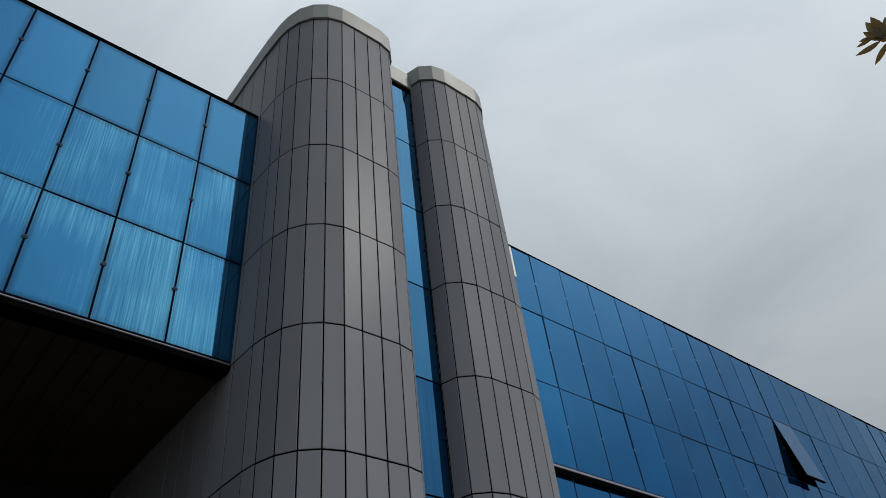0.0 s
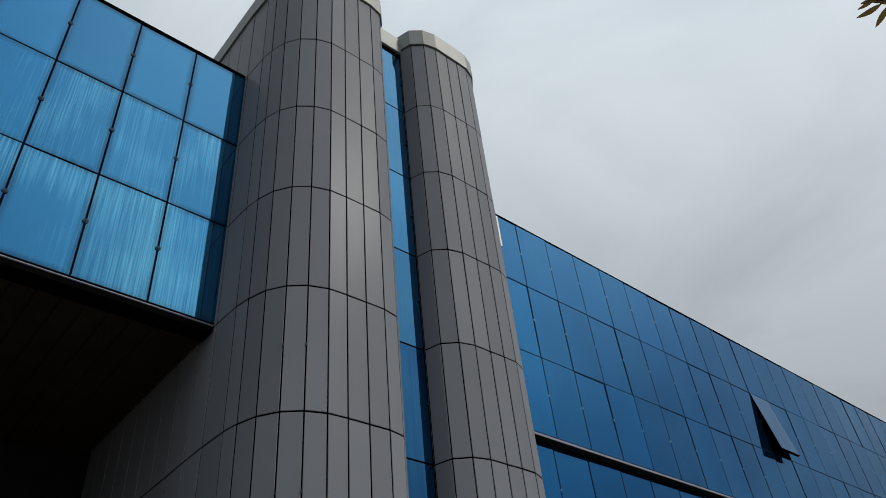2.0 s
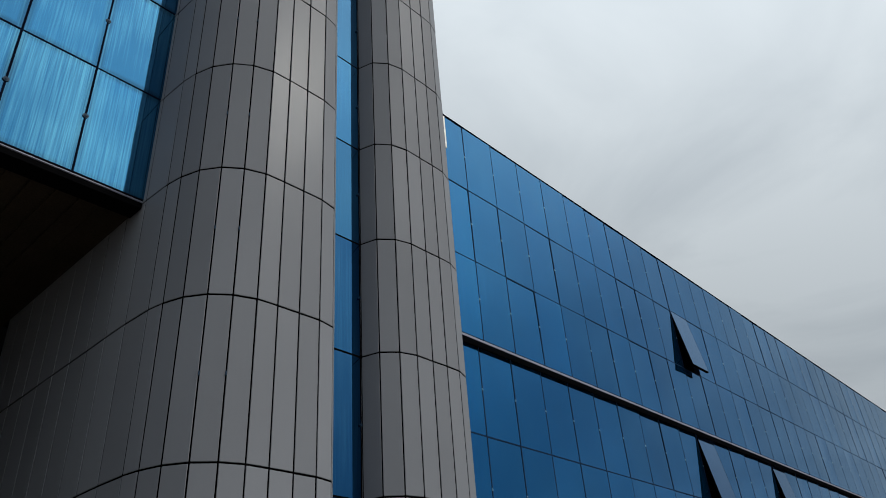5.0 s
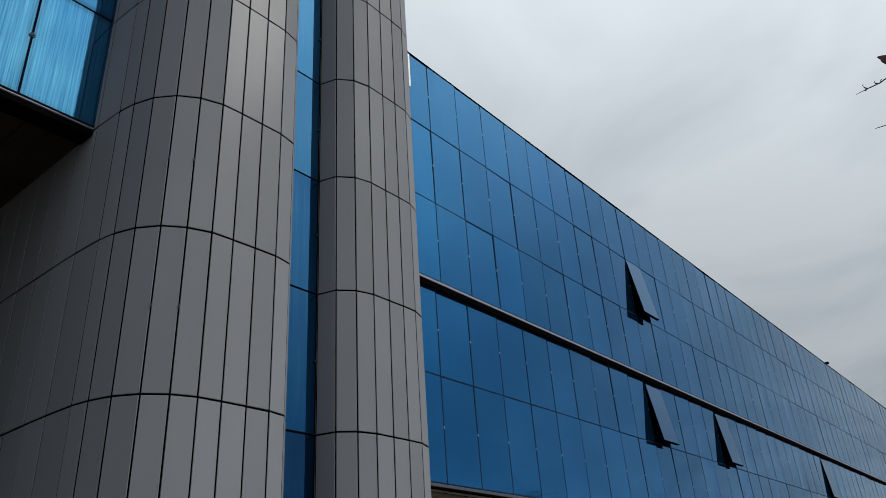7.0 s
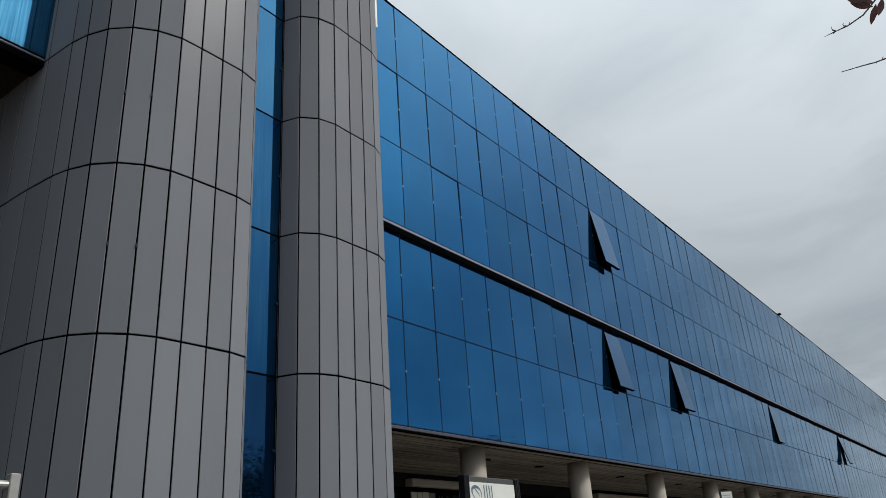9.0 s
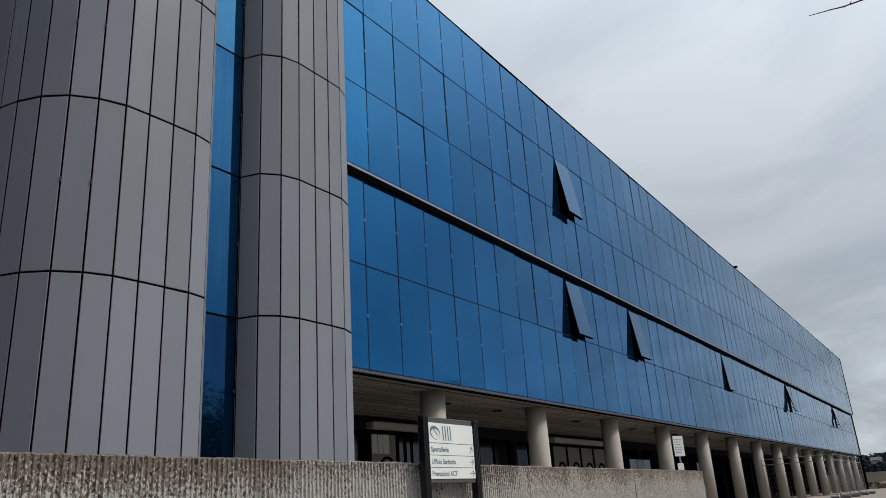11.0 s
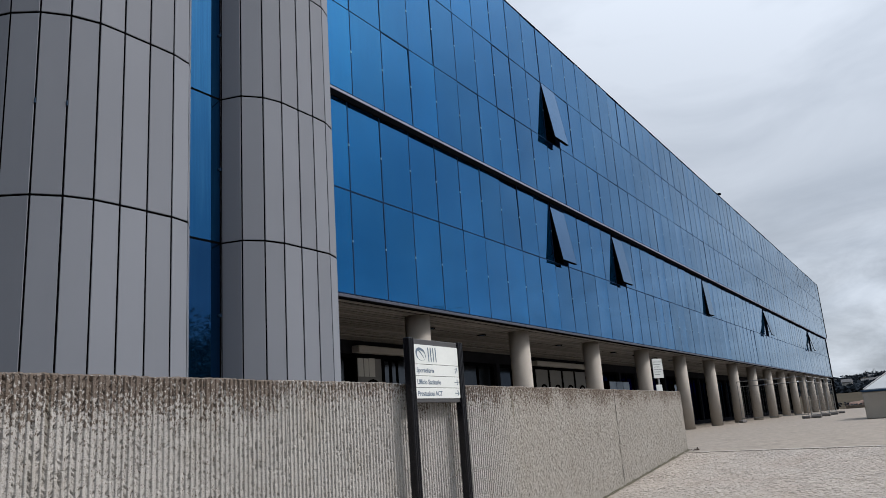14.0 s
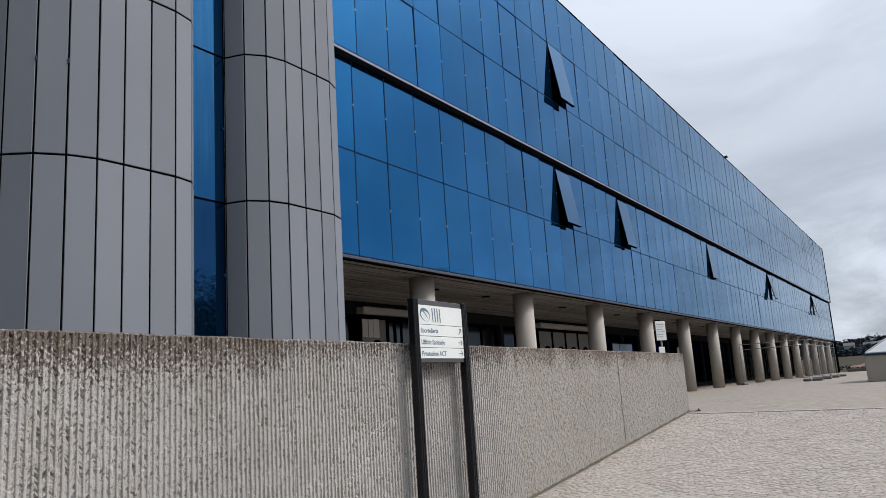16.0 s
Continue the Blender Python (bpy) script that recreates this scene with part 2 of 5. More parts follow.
    l.new(rr.outputs[0], film.inputs["Factor"])
    l.new(film.outputs["Result"], p.inputs["Base Color"])
    dull = n.new("ShaderNodeMath")
    dull.operation = "MULTIPLY_ADD"
    dull.inputs[1].default_value, dull.inputs[2].default_value = -dust, 0.93
    l.new(rr.outputs[0], dull.inputs[0])
    l.new(dull.outputs[0], p.inputs["Metallic"])
    wave = n.new("ShaderNodeTexNoise")
    wave.inputs["Scale"].default_value, wave.inputs["Detail"].default_value = 1.6, 1.0
    l.new(geo.outputs["Position"], wave.inputs["Vector"])
    bp = n.new("ShaderNodeBump")
    bp.inputs["Strength"].default_value, bp.inputs["Distance"].default_value = 1.0, 1.0
    wavy = n.new("ShaderNodeMath")
    wavy.operation = "MULTIPLY_ADD"
    wavy.inputs[1].default_value, wavy.inputs[2].default_value = 0.0015, 0.0
    l.new(wave.outputs["Fac"], wavy.inputs[0])
    if bow:
        # each pane bellies out or in by its own small amount
        at = n.new("ShaderNodeTexCoord")
        axes = n.new("ShaderNodeSeparateXYZ")
        l.new(at.outputs["Object"], axes.inputs[0])
        mid = n.new("ShaderNodeMath")
        mid.operation = "SUBTRACT"
        mid.inputs[1].default_value = 0.486
        l.new(axes.outputs["Y"], mid.inputs[0])
        square = n.new("ShaderNodeMath")
        square.operation = "MULTIPLY"
        l.new(mid.outputs[0], square.inputs[0])
        l.new(mid.outputs[0], square.inputs[1])
        much = n.new("ShaderNodeMapRange")
        much.inputs["To Min"].default_value, much.inputs["To Max"].default_value = -0.3 * bow, bow
        l.new(info.outputs["Random"], much.inputs["Value"])
        belly = n.new("ShaderNodeMath")
        belly.operation = "MULTIPLY"
        l.new(square.outputs[0], belly.inputs[0])
        l.new(much.outputs[0], belly.inputs[1])
        l.new(belly.outputs[0], wavy.inputs[2])
    l.new(wavy.outputs[0], bp.inputs["Height"])
    l.new(bp.outputs[0], p.inputs["Normal"])
    return m


GLASS = mirror_glass("blue_mirror_glass", (0.0065, 0.108, 0.288), 0.06, bow=0.03)
# bridge glass: the brighter sky it mirrors is put into both base colours
GLASS_RUNS = mirror_glass("brightened_streaked_glass", (0.022, 0.138, 0.314), 0.42, 0.8)
GLASS_BRIDGE_LIT = mirror_glass("brightened_bridge_glass", (0.024, 0.138, 0.308), 0.03, 0.8)
# lighter base: the bright horizon a tilted sash mirrors, put into its colour
GLASS_SASH = mirror_glass("horizon_tinted_sash_glass", (0.042, 0.115, 0.265), 0.05)
# one slot glass in three tones: darker reflections low down put into the colour
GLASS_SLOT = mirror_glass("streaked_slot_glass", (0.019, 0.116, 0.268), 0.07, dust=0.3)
GLASS_SLOT_LOW = mirror_glass("darkened_lower_slot_glass", (0.004, 0.062, 0.180), 0.08, dust=0.4)
GLASS_SLOT_DARK = mirror_glass("reflection_darkened_slot_glass", (0.003, 0.036, 0.110), 0.04)
GASKET = material("black_gasket", (0.003, 0.003, 0.0035), 0.8, vary=0.3, bump=0.0, spec=0.0)
JOINT = material("blue_black_joint", (0.004, 0.006, 0.015), 0.9, vary=0.3, bump=0.0, spec=0.0)
SASH_BACK = material("sash_inside", (0.010, 0.016, 0.032), 0.5, vary=0.2, bump=0.0, spec=0.1)
JOINT_FACADE = material("facade_joint", (0.014, 0.026, 0.058), 0.9, vary=0.3, bump=0.0, spec=0.0)
STEEL = material("clamp_steel", (0.022, 0.045, 0.08), 0.6, 0.0, vary=0.1, bump=0.0, spec=0.1)
CLIP = material("facade_clip", (0.09, 0.17, 0.26), 0.4, 0.3, vary=0.1, bump=0.0)
PANEL = material("grey_cladding", (0.179, 0.190, 0.214), 0.32, 0.0, grain=300, mottle=0.7, vary=0.07, bump=0.05, bump_scale=2.2, each=0.07, spec=0.02, coat=0.016)
PANEL.node_tree.nodes["Principled BSDF"].inputs["Coat Roughness"].default_value = 0.16
COPING = material("pale_coping", (0.175, 0.190, 0.187), 0.5, 0.05, mottle=1.5, vary=0.08, bump=0.03)
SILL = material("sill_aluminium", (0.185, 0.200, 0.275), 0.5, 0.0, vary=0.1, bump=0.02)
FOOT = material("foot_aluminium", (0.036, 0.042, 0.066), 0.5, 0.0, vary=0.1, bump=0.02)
# near-black: the gloom of rooms and undersides is put into this colour
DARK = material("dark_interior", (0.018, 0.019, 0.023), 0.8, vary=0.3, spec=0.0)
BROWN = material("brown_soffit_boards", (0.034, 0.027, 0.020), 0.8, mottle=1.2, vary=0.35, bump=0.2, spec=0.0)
SLAT = material("beige_slats", (0.165, 0.155, 0.143), 0.6, mottle=1.2, vary=0.3, bump=0.05, each=0.3)
ROOF = material("roof_felt", (0.10, 0.10, 0.105), 0.9, vary=0.25)
COLUMN = material("column_concrete", (0.335, 0.305, 0.268), 0.8, mottle=1.6, vary=0.14, bump=0.15, each=0.05, grain=90)
PLAZA = material("plaza_paving", (0.275, 0.240, 0.201), 0.9, tint=(0.202, 0.177, 0.150), mottle=0.85, vary=0.42, bump=0.9, grain=6, bump_scale=16, spec=0.15)
# dark floor, unseen, added only to cut light bounced up under the bridge
LOW_BOUNCE = material("low_bounce_floor", (0.045, 0.045, 0.047), 0.9, mottle=0.8, vary=0.2, bump=0.3)
STONE = material("cobble_stone", (0.350, 0.314, 0.275), 0.85, tint=(0.300, 0.262, 0.226), mottle=0.8, vary=0.22, bump=0.4, bump_scale=120, each=0.13, spec=0.2)
BLACK_METAL = material("black_anodised", (0.006, 0.006, 0.008), 0.25, 0.0, vary=0.15, bump=0.0, spec=0.25)
WHITE = material("white_sign_face", (0.62, 0.64, 0.62), 0.35, vary=0.05, bump=0.0, mottle=5)
PAPER = material("paper", (0.50, 0.50, 0.47), 0.8, vary=0.08, bump=0.0)
GLAZE_BLUE = material("sky_reflection_pane", (0.075, 0.13, 0.22), 0.15, 0.0, vary=0.2, bump=0.0, mottle=1.5)
PRINT = material("grey_blue_print", (0.09, 0.13, 0.18), 0.5, vary=0.1, bump=0.0)
LINE = material("sign_rule", (0.22, 0.23, 0.23), 0.5, vary=0.1, bump=0.0)
CREAM = material("cream_header", (0.34, 0.325, 0.295), 0.6, vary=0.12, bump=0.03)
BLIND = material("pale_blind", (0.17, 0.17, 0.165), 0.7, vary=0.12, bump=0.05)
PIPE = material("galvanised_pipe", (0.30, 0.30, 0.295), 0.45, 0.5, vary=0.12, bump=0.05)
FENCE_STEEL = material("weathered_fence_pipe", (0.17, 0.17, 0.165), 0.5, 0.4, vary=0.15, bump=0.05)
RUBBER = material("fence_foot", (0.11, 0.10, 0.095), 0.9, vary=0.2)
BARK = material("bark", (0.09, 0.07, 0.055), 0.9, vary=0.3, bump=0.6, bump_scale=70)
LEAF = material("leaf_green", (0.050, 0.062, 0.022), 0.5, vary=0.3, bump=0.05, each=0.2)
LEAF_RED = material("leaf_bronze", (0.062, 0.030, 0.030), 0.45, vary=0.3, bump=0.05)
LEAF_GOLD = material("leaf_gold", (0.085, 0.058, 0.013), 0.5, vary=0.3, bump=0.05)
for leaf_mat, light in ((LEAF_GOLD, (0.16, 0.10, 0.012, 1)), (LEAF_RED, (0.07, 0.022, 0.018, 1))):
    # thin blades let some light through
    lt = leaf_mat.node_tree
    thin = lt.nodes.new("ShaderNodeBsdfTranslucent")
    thin.inputs["Color"].default_value = light
    blend = lt.nodes.new("ShaderNodeMixShader")
    blend.inputs[0].default_value = 0.35
    lt.links.new(lt.nodes["Principled BSDF"].outputs[0], blend.inputs[1])
    lt.links.new(thin.outputs[0], blend.inputs[2])
    lt.links.new(blend.outputs[0], lt.nodes["Material Output"].inputs["Surface"])
GRASS = material("dry_grass", (0.050, 0.040, 0.027), 0.95, mottle=0.06, vary=0.35, tint=(0.031, 0.029, 0.020), spec=0.05)
# the bluish cast of distance is put into this foliage colour
WOOD = material("hazed_far_foliage", (0.030, 0.037, 0.046), 0.9, mottle=0.08, vary=0.35, bump=0.0, spec=0.0)
HOUSE = material("house_render", (0.27, 0.26, 0.24), 0.85, vary=0.15, each=0.25, mottle=0.4)
TILE = material("terracotta_tiles", (0.26, 0.12, 0.08), 0.8, vary=0.2, each=0.2, mottle=0.5)
PANE_DARK = material("dark_window", (0.060, 0.064, 0.070), 0.08, 1.0, vary=0.2, bump=0.0, coat=0.0, spec=0.12)
PANE_DARK.node_tree.nodes["Principled BSDF"].inputs["Specular Tint"].default_value = (0.24, 0.26, 0.29, 1)


def wall_material():
    """Fair-faced concrete with fractured ribs: pale grey-beige, brown lichen along the top edge, thin rain drips, dark pits."""
    m = material("ribbed_concrete", (0.335, 0.322, 0.303), 0.9, mottle=1.3, vary=0.20, bump=0.45, bump_scale=110, grain=70)
    n, l = m.node_tree.nodes, m.node_tree.links
    p = n["Principled BSDF"]
    src = p.inputs["Base Color"].links[0].from_socket
    geo = n.new("ShaderNodeNewGeometry")
    s = n.new("ShaderNodeSeparateXYZ")
    l.new(geo.outputs["Position"], s.inputs[0])

    def noisy(scale, detail, stretch=(1, 1, 1)):
        mp = n.new("ShaderNodeMapping")
        mp.inputs["Scale"].default_value = stretch
        l.new(geo.outputs["Position"], mp.inputs["Vector"])
        t = n.new("ShaderNodeTexNoise")
        t.inputs["Scale"].default_value, t.inputs["Detail"].default_value = scale, detail
        l.new(mp.outputs[0], t.inputs["Vector"])
        return t.outputs["Fac"]

    def ranged(value, f0, f1, t0, t1):
        r = n.new("ShaderNodeMapRange")
        for k, v in (("From Min", f0), ("From Max", f1), ("To Min", t0), ("To Max", t1)):
            r.inputs[k].default_value = v
        l.new(value, r.inputs["Value"])
        return r.outputs[0]

    def plus(a, b, operation="ADD"):
        q = n.new("ShaderNodeMath")
        q.operation = operation
        l.new(a, q.inputs[0])
        l.new(b, q.inputs[1])
        return q.outputs[0]

    def over(base, factor, colour):
        mix = n.new("ShaderNodeMix")
        mix.data_type = "RGBA"
        mix.inputs["B"].default_value = (*colour, 1)
        l.new(factor, mix.inputs["Factor"])
        l.new(base, mix.inputs["A"])
        return mix.outputs["Result"]

    # brown lichen in specks, thickest in the uppermost hand's width
    edge = ranged(s.outputs["Z"], WALL_TOP - 0.36, WALL_TOP - 0.02, -0.12, 0.19)
    lichen = plus(plus(noisy(66.0, 3.0, (1, 1, 0.7)), ranged(noisy(2.2, 2.0, (1, 1, 0.3)), 0.35, 0.65, -0.07, 0.07)), edge)
    # thin drips that run down from the top
    long = ranged(s.outputs["Z"], WALL_TOP - 0.75, WALL_TOP, -0.22, 0.0)
    drips = plus(noisy(1.0, 3.0, (1, 17, 0.35)), long)
    pits = noisy(58.0, 2.0, (1, 1, 0.8))
    col = over(src, ranged(noisy(3.0, 4.0), 0.5, 0.75, 0.0, 0.45), (0.262, 0.240, 0.205))
    col = over(col, ranged(s.outputs["Y"], 6.9, 7.9, 0.0, 0.62), (0.222, 0.200, 0.166))
    col = over(col, ranged(drips, 0.55, 0.66, 0.0, 0.66), (0.115, 0.098, 0.066))
    col = over(col, ranged(pits, 0.61, 0.70, 0.0, 0.55), (0.105, 0.088, 0.066))
    col = over(col, ranged(lichen, 0.54, 0.64, 0.0, 0.88), (0.078, 0.053, 0.036))
    l.new(col, p.inputs["Base Color"])
    return m


RIBBED = wall_material()

# ---- building helpers ----
BASE = {}


def thing(name, at, label, category, group="", kind=""):
    ob = new(name)
    ob.location = at
    ob.empty_display_size = 0.2
    BASE[ob.name] = Matrix.Translation(-Vector(at))
    return tagged(ob, label, category, group, kind)


def link(name, data, parent, label="", m=None):
    ob = new(name, data)
    if m is not None:
        ob.matrix_basis = m
    if parent is not None:
        ob.parent = parent
        if parent.name in BASE:
            ob.matrix_parent_inverse = BASE[parent.name]
    return tagged(ob, label)


def mesh(bm, name, mat, smooth=False):
    me = bpy.data.meshes.new(name)
    bmesh.ops.recalc_face_normals(bm, faces=bm.faces)
    bm.to_mesh(me)
    bm.free()
    for mm in mat if isinstance(mat, (list, tuple)) else [mat]:
        me.materials.append(mm)
    if smooth:
        me.polygons.foreach_set("use_smooth", [True] * len(me.polygons))
    return me


def part(name, bm, mat, parent, label="", smooth=False):
    return link(name, mesh(bm, name, mat, smooth), parent, label)


def box(bm, a, b, bevel=0.0, m=None):
    r = bmesh.ops.create_cube(bm, size=1.0)
    lo, hi = Vector(a), Vector(b)
    for v in r["verts"]:
        v.co = Vector(((lo[k] + hi[k]) / 2 + v.co[k] * (hi[k] - lo[k]) for k in range(3)))
    vs = r["verts"]
    if bevel:
        es = list({e for v in vs for e in v.link_edges})
        bv = bmesh.ops.bevel(bm, geom=es, offset=bevel, segments=1, affect="EDGES")
        vs = bv["verts"]
    if m is not None:
        bmesh.ops.transform(bm, matrix=m, verts=list({v for v in vs}))
    return bm


def boxes(*pairs, bevel=0.0):
    bm = bmesh.new()
    for a, b in pairs:
        box(bm, a, b, bevel)
    return bm


def prism(bm, poly, z0, z1):
    lo = [bm.verts.new((x, y, z0)) for x, y in poly]
    hi = [bm.verts.new((x, y, z1)) for x, y in poly]
    k = len(poly)
    bm.faces.new(lo)
    bm.faces.new(hi)
    for i in range(k):
        bm.faces.new((lo[i], lo[(i + 1) % k], hi[(i + 1) % k], hi[i]))
    return bm


def rod(bm, p0, p1, r0, r1=None, seg=10):
    p0, p1 = Vector(p0), Vector(p1)
    d = p1 - p0
    m = Matrix.Translation((p0 + p1) / 2) @ d.to_track_quat("Z", "Y").to_matrix().to_4x4()
    bmesh.ops.create_cone(bm, cap_ends=True, segments=seg, radius1=r0, radius2=r0 if r1 is None else r1, depth=d.length, matrix=m)
    return bm


def limb(bm, pts, radii, seg=7):
    """A tapered round limb along a line of points."""
    rings = []
    for i, p in enumerate(pts):
        p = Vector(p)
        d = Vector(pts[min(i + 1, len(pts) - 1)]) - Vector(pts[max(i - 1, 0)])
        q = d.to_track_quat("Z", "Y")
        rings.append([bm.verts.new(p + q @ Vector((radii[i] * math.cos(a), radii[i] * math.sin(a), 0)))
                      for a in (2 * math.pi * k / seg for k in range(seg))])
    for u, v in zip(rings, rings[1:]):
        for k in range(seg):
            bm.faces.new((u[k], u[(k + 1) % seg], v[(k + 1) % seg], v[k]))
    bm.faces.new(rings[0][::-1])
    bm.faces.new(rings[-1])
    return bm


# ---- ground ----
def ground_height(x, y):
    r = max(-1.9, min(0.0, ramp(x, y)))
    h = 0.0 if x <= WALL_X - 0.12 else r
    if y > 96:
        d = y - 96
        h += -0.7 * min(1, d / 6) + 0.011 * d + 15.0 * max(0.0, min(1, (d - 240) / 560)) ** 1.4
        if d > 150:
            h += 5.0 * noise.noise((x / 160, y / 160, 0)) * min(1, (d - 150) / 300)
    return h


xs = [-3000, -1500, -700, -350, -200, -120, -80, -50, -30, -18, -8, -4.6, -4.19, -4.13, -3, -2, -1, 0, 1, 2, 4, 7, 12, 20, 40, 80, 160, 350, 700, 1500, 3000]
ys = [-3000, -1200, -500, -200, -90, -40, -20, -12, -9, -4, 0, 4, 8, 10, 11, 11.5, 12, 12.4, 12.8, 13.1, 13.4, 13.7, 14.0, 14.3, 15, 20, 40, 70, 86.2, 90, 92, 94, 96,
      110, 140, 180, 215, 260, 320, 380, 450, 520, 600, 680, 780, 880, 1000, 1300, 1800, 3000]
me = bpy.data.meshes.new("ground")
me.from_pydata([(x, y, ground_height(x, y) - 0.004) for y in ys for x in xs], [],
               [(j * len(xs) + i, j * len(xs) + i + 1, (j + 1) * len(xs) + i + 1, (j + 1) * len(xs) + i)
                for j in range(len(ys) - 1) for i in range(len(xs) - 1)])
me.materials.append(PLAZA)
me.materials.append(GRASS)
me.materials.append(LOW_BOUNCE)
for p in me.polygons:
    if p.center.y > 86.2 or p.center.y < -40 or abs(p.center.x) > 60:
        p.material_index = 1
    # the unseen dark floor under the bridge
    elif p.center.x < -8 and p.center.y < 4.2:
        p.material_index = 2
tagged(new("ground", me), "pale worn forecourt paving running out to dry fields", "ground", kind="structure")

# ---- office building ----
office = thing("office_building", (-17, 40, 0), "long office block with blue mirrored curtain walls on round columns", "building")
bm = bmesh.new()
box(bm, (BACK_X, Y_START, Z_SILL + 0.30), (UP_X - 0.55, Y_END - 0.05, Z_TOP - 0.25))
box(bm, (BACK_X, 8.6, SOFFIT + 0.25), (LOW_X - 0.55, Y_END - 0.05, Z_SILL + 0.29))
part("core", bm, DARK, office, "dark rooms behind the glass")
bm = boxes(((BACK_X, Y_START, Z_TOP - 0.24), (UP_X - 0.05, Y_END, Z_TOP - 0.08)))
part("roof", bm, ROOF, office, "dark flat roof")
bm = boxes(((UP_X - 0.22, Y_START, 12.372), (UP_X + 0.03, 3.60, 12.42)), bevel=0.008)
part("parapet_cap", bm, GASKET, office, "thin black roof edge")
bm = boxes(((UP_X - 0.22, 8.5, Z_TOP - 0.012), (UP_X + 0.02, Y_END, Z_TOP + 0.016)), bevel=0.006)
part("parapet_cap", bm, JOINT, office, "thin blue-black roof edge")


def grid_wall(name, x, y0, y1, levels, joints, label, dark):
    """Head rail of a curtain wall that carries its black mullions and transoms, each 3 mm proud of the glass."""
    top, low = levels[0], levels[-1]
    wall = part(name, boxes(((x - 0.15, y0, top - 0.012), (x + 0.003, y1, top - 0.001))), GASKET, office, label)
    up = mesh(boxes(((-0.14, -0.0125, low), (0.003, 0.0125, top - 0.013))), "mullion", dark)
    for y in joints:
        link("mullion", up, wall, m=Matrix.Translation((x, y, 0)))
    for z in levels[1:]:
        e = 0.011 if z != low else 0.0
        part("transom", boxes(((x - 0.14, y0, z - e), (x + 0.0015, y1, z + 0.011))), dark, wall)
    return wall


def pane_mesh(w, h, mat, name="pane"):
    return mesh(boxes(((-0.012, 0.0, 0.0), (0.0, w, h)), bevel=0.003), name, mat)


bm = bmesh.new()
prism(bm, [(0.042 * math.cos(a), 0.05 * math.sin(a)) for a in (math.pi * k / 4 for k in range(8))], 0, 0.022)
prism(bm, [(0.018 * math.cos(a), 0.018 * math.sin(a)) for a in (math.pi * k / 3 for k in range(6))], 0.022, 0.034)
CLAMP = mesh(bm, "clamp", STEEL)
BRIDGE_CLAMP = Matrix.Diagonal((0.85, 0.80, 0.8, 1))
SMALL = Matrix.Diagonal((0.62, 0.46, 0.45, 1))
CLIP_MESH = CLAMP.copy()
CLIP_MESH.materials[0] = CLIP
TURN_OUT = Matrix.Rotation(radians(90), 4, "Y")

up_joints = [BAY0 + BAY * k for k in range(BAYS + 1)]
upper = grid_wall("upper_curtain_wall", UP_X, 8.5, Y_END, (Z_TOP, Z_A, Z_B, Z_SILL), up_joints, "black joints of the upper glazing", JOINT_FACADE)
lower = grid_wall("lower_curtain_wall", LOW_X, 8.5, Y_END, (Z_LOW, Z_MID, Z_FOOT), up_joints, "black joints of the lower glazing", JOINT_FACADE)
bridge_joints = [BAY0 - BAY * k for k in range(7, 25)]
BRIDGE = (12.385, 10.538, 8.712, 6.905)
bridge = grid_wall("bridge_curtain_wall", UP_X, Y_START, 3.60, BRIDGE, bridge_joints, "black joints of the bridge glazing", JOINT)

OPEN = {("u", 1, 9): 8.8, ("l", 0, 9): 8.6, ("l", 0, 14): 8.0, ("l", 0, 26): 4.5, ("l", 0, 41): 11.0, ("l", 0, 61): 11.0}
rnd = random.Random(5)
GAP = 0.024


def fill(wall, key, x, levels, first, count, runs=(), clean=GLASS):
    """Sets a pane, each a hair out of true, into every field of a curtain wall, and clamps on the joints."""
    for r in range(len(levels) - 1):
        z0, z1 = levels[r + 1], levels[r]
        h = z1 - z0 - GAP
        plain, streaked = pane_mesh(BAY - GAP, h, clean), pane_mesh(BAY - GAP, h, GLASS_RUNS)
        clamps = bmesh.new()
        for k in range(-1 if key != "b" else 0, count):
            y = first + BAY * k
            tilt = pose(0, 0, 0, 0, rnd.gauss(0, 0.14), rnd.gauss(0, 0.16))
            at = Matrix.Translation((x, y + GAP / 2, z0 + GAP / 2))
            if (key, r, k) in OPEN:
                sash(wall, x, y, z0, z1, OPEN[key, r, k])
            else:
                link("pane", streaked if r in runs else plain, wall, m=at @ tilt)
            spot = Matrix.Translation((x - 0.004, y, z0 + (z1 - z0) * 0.51)) @ TURN_OUT
            if k < 50:
                link("clamp", CLAMP if key == "b" else CLIP_MESH, wall, m=spot @ (BRIDGE_CLAMP if key == "b" else SMALL))
            else:
                box(clamps, (-0.026, -0.018, 0), (0.026, 0.018, 0.008), m=spot)
        if len(clamps.verts):
            tagged(part("clamp_row", clamps, CLIP, wall), kind="stuff")
        else:
            clamps.free()


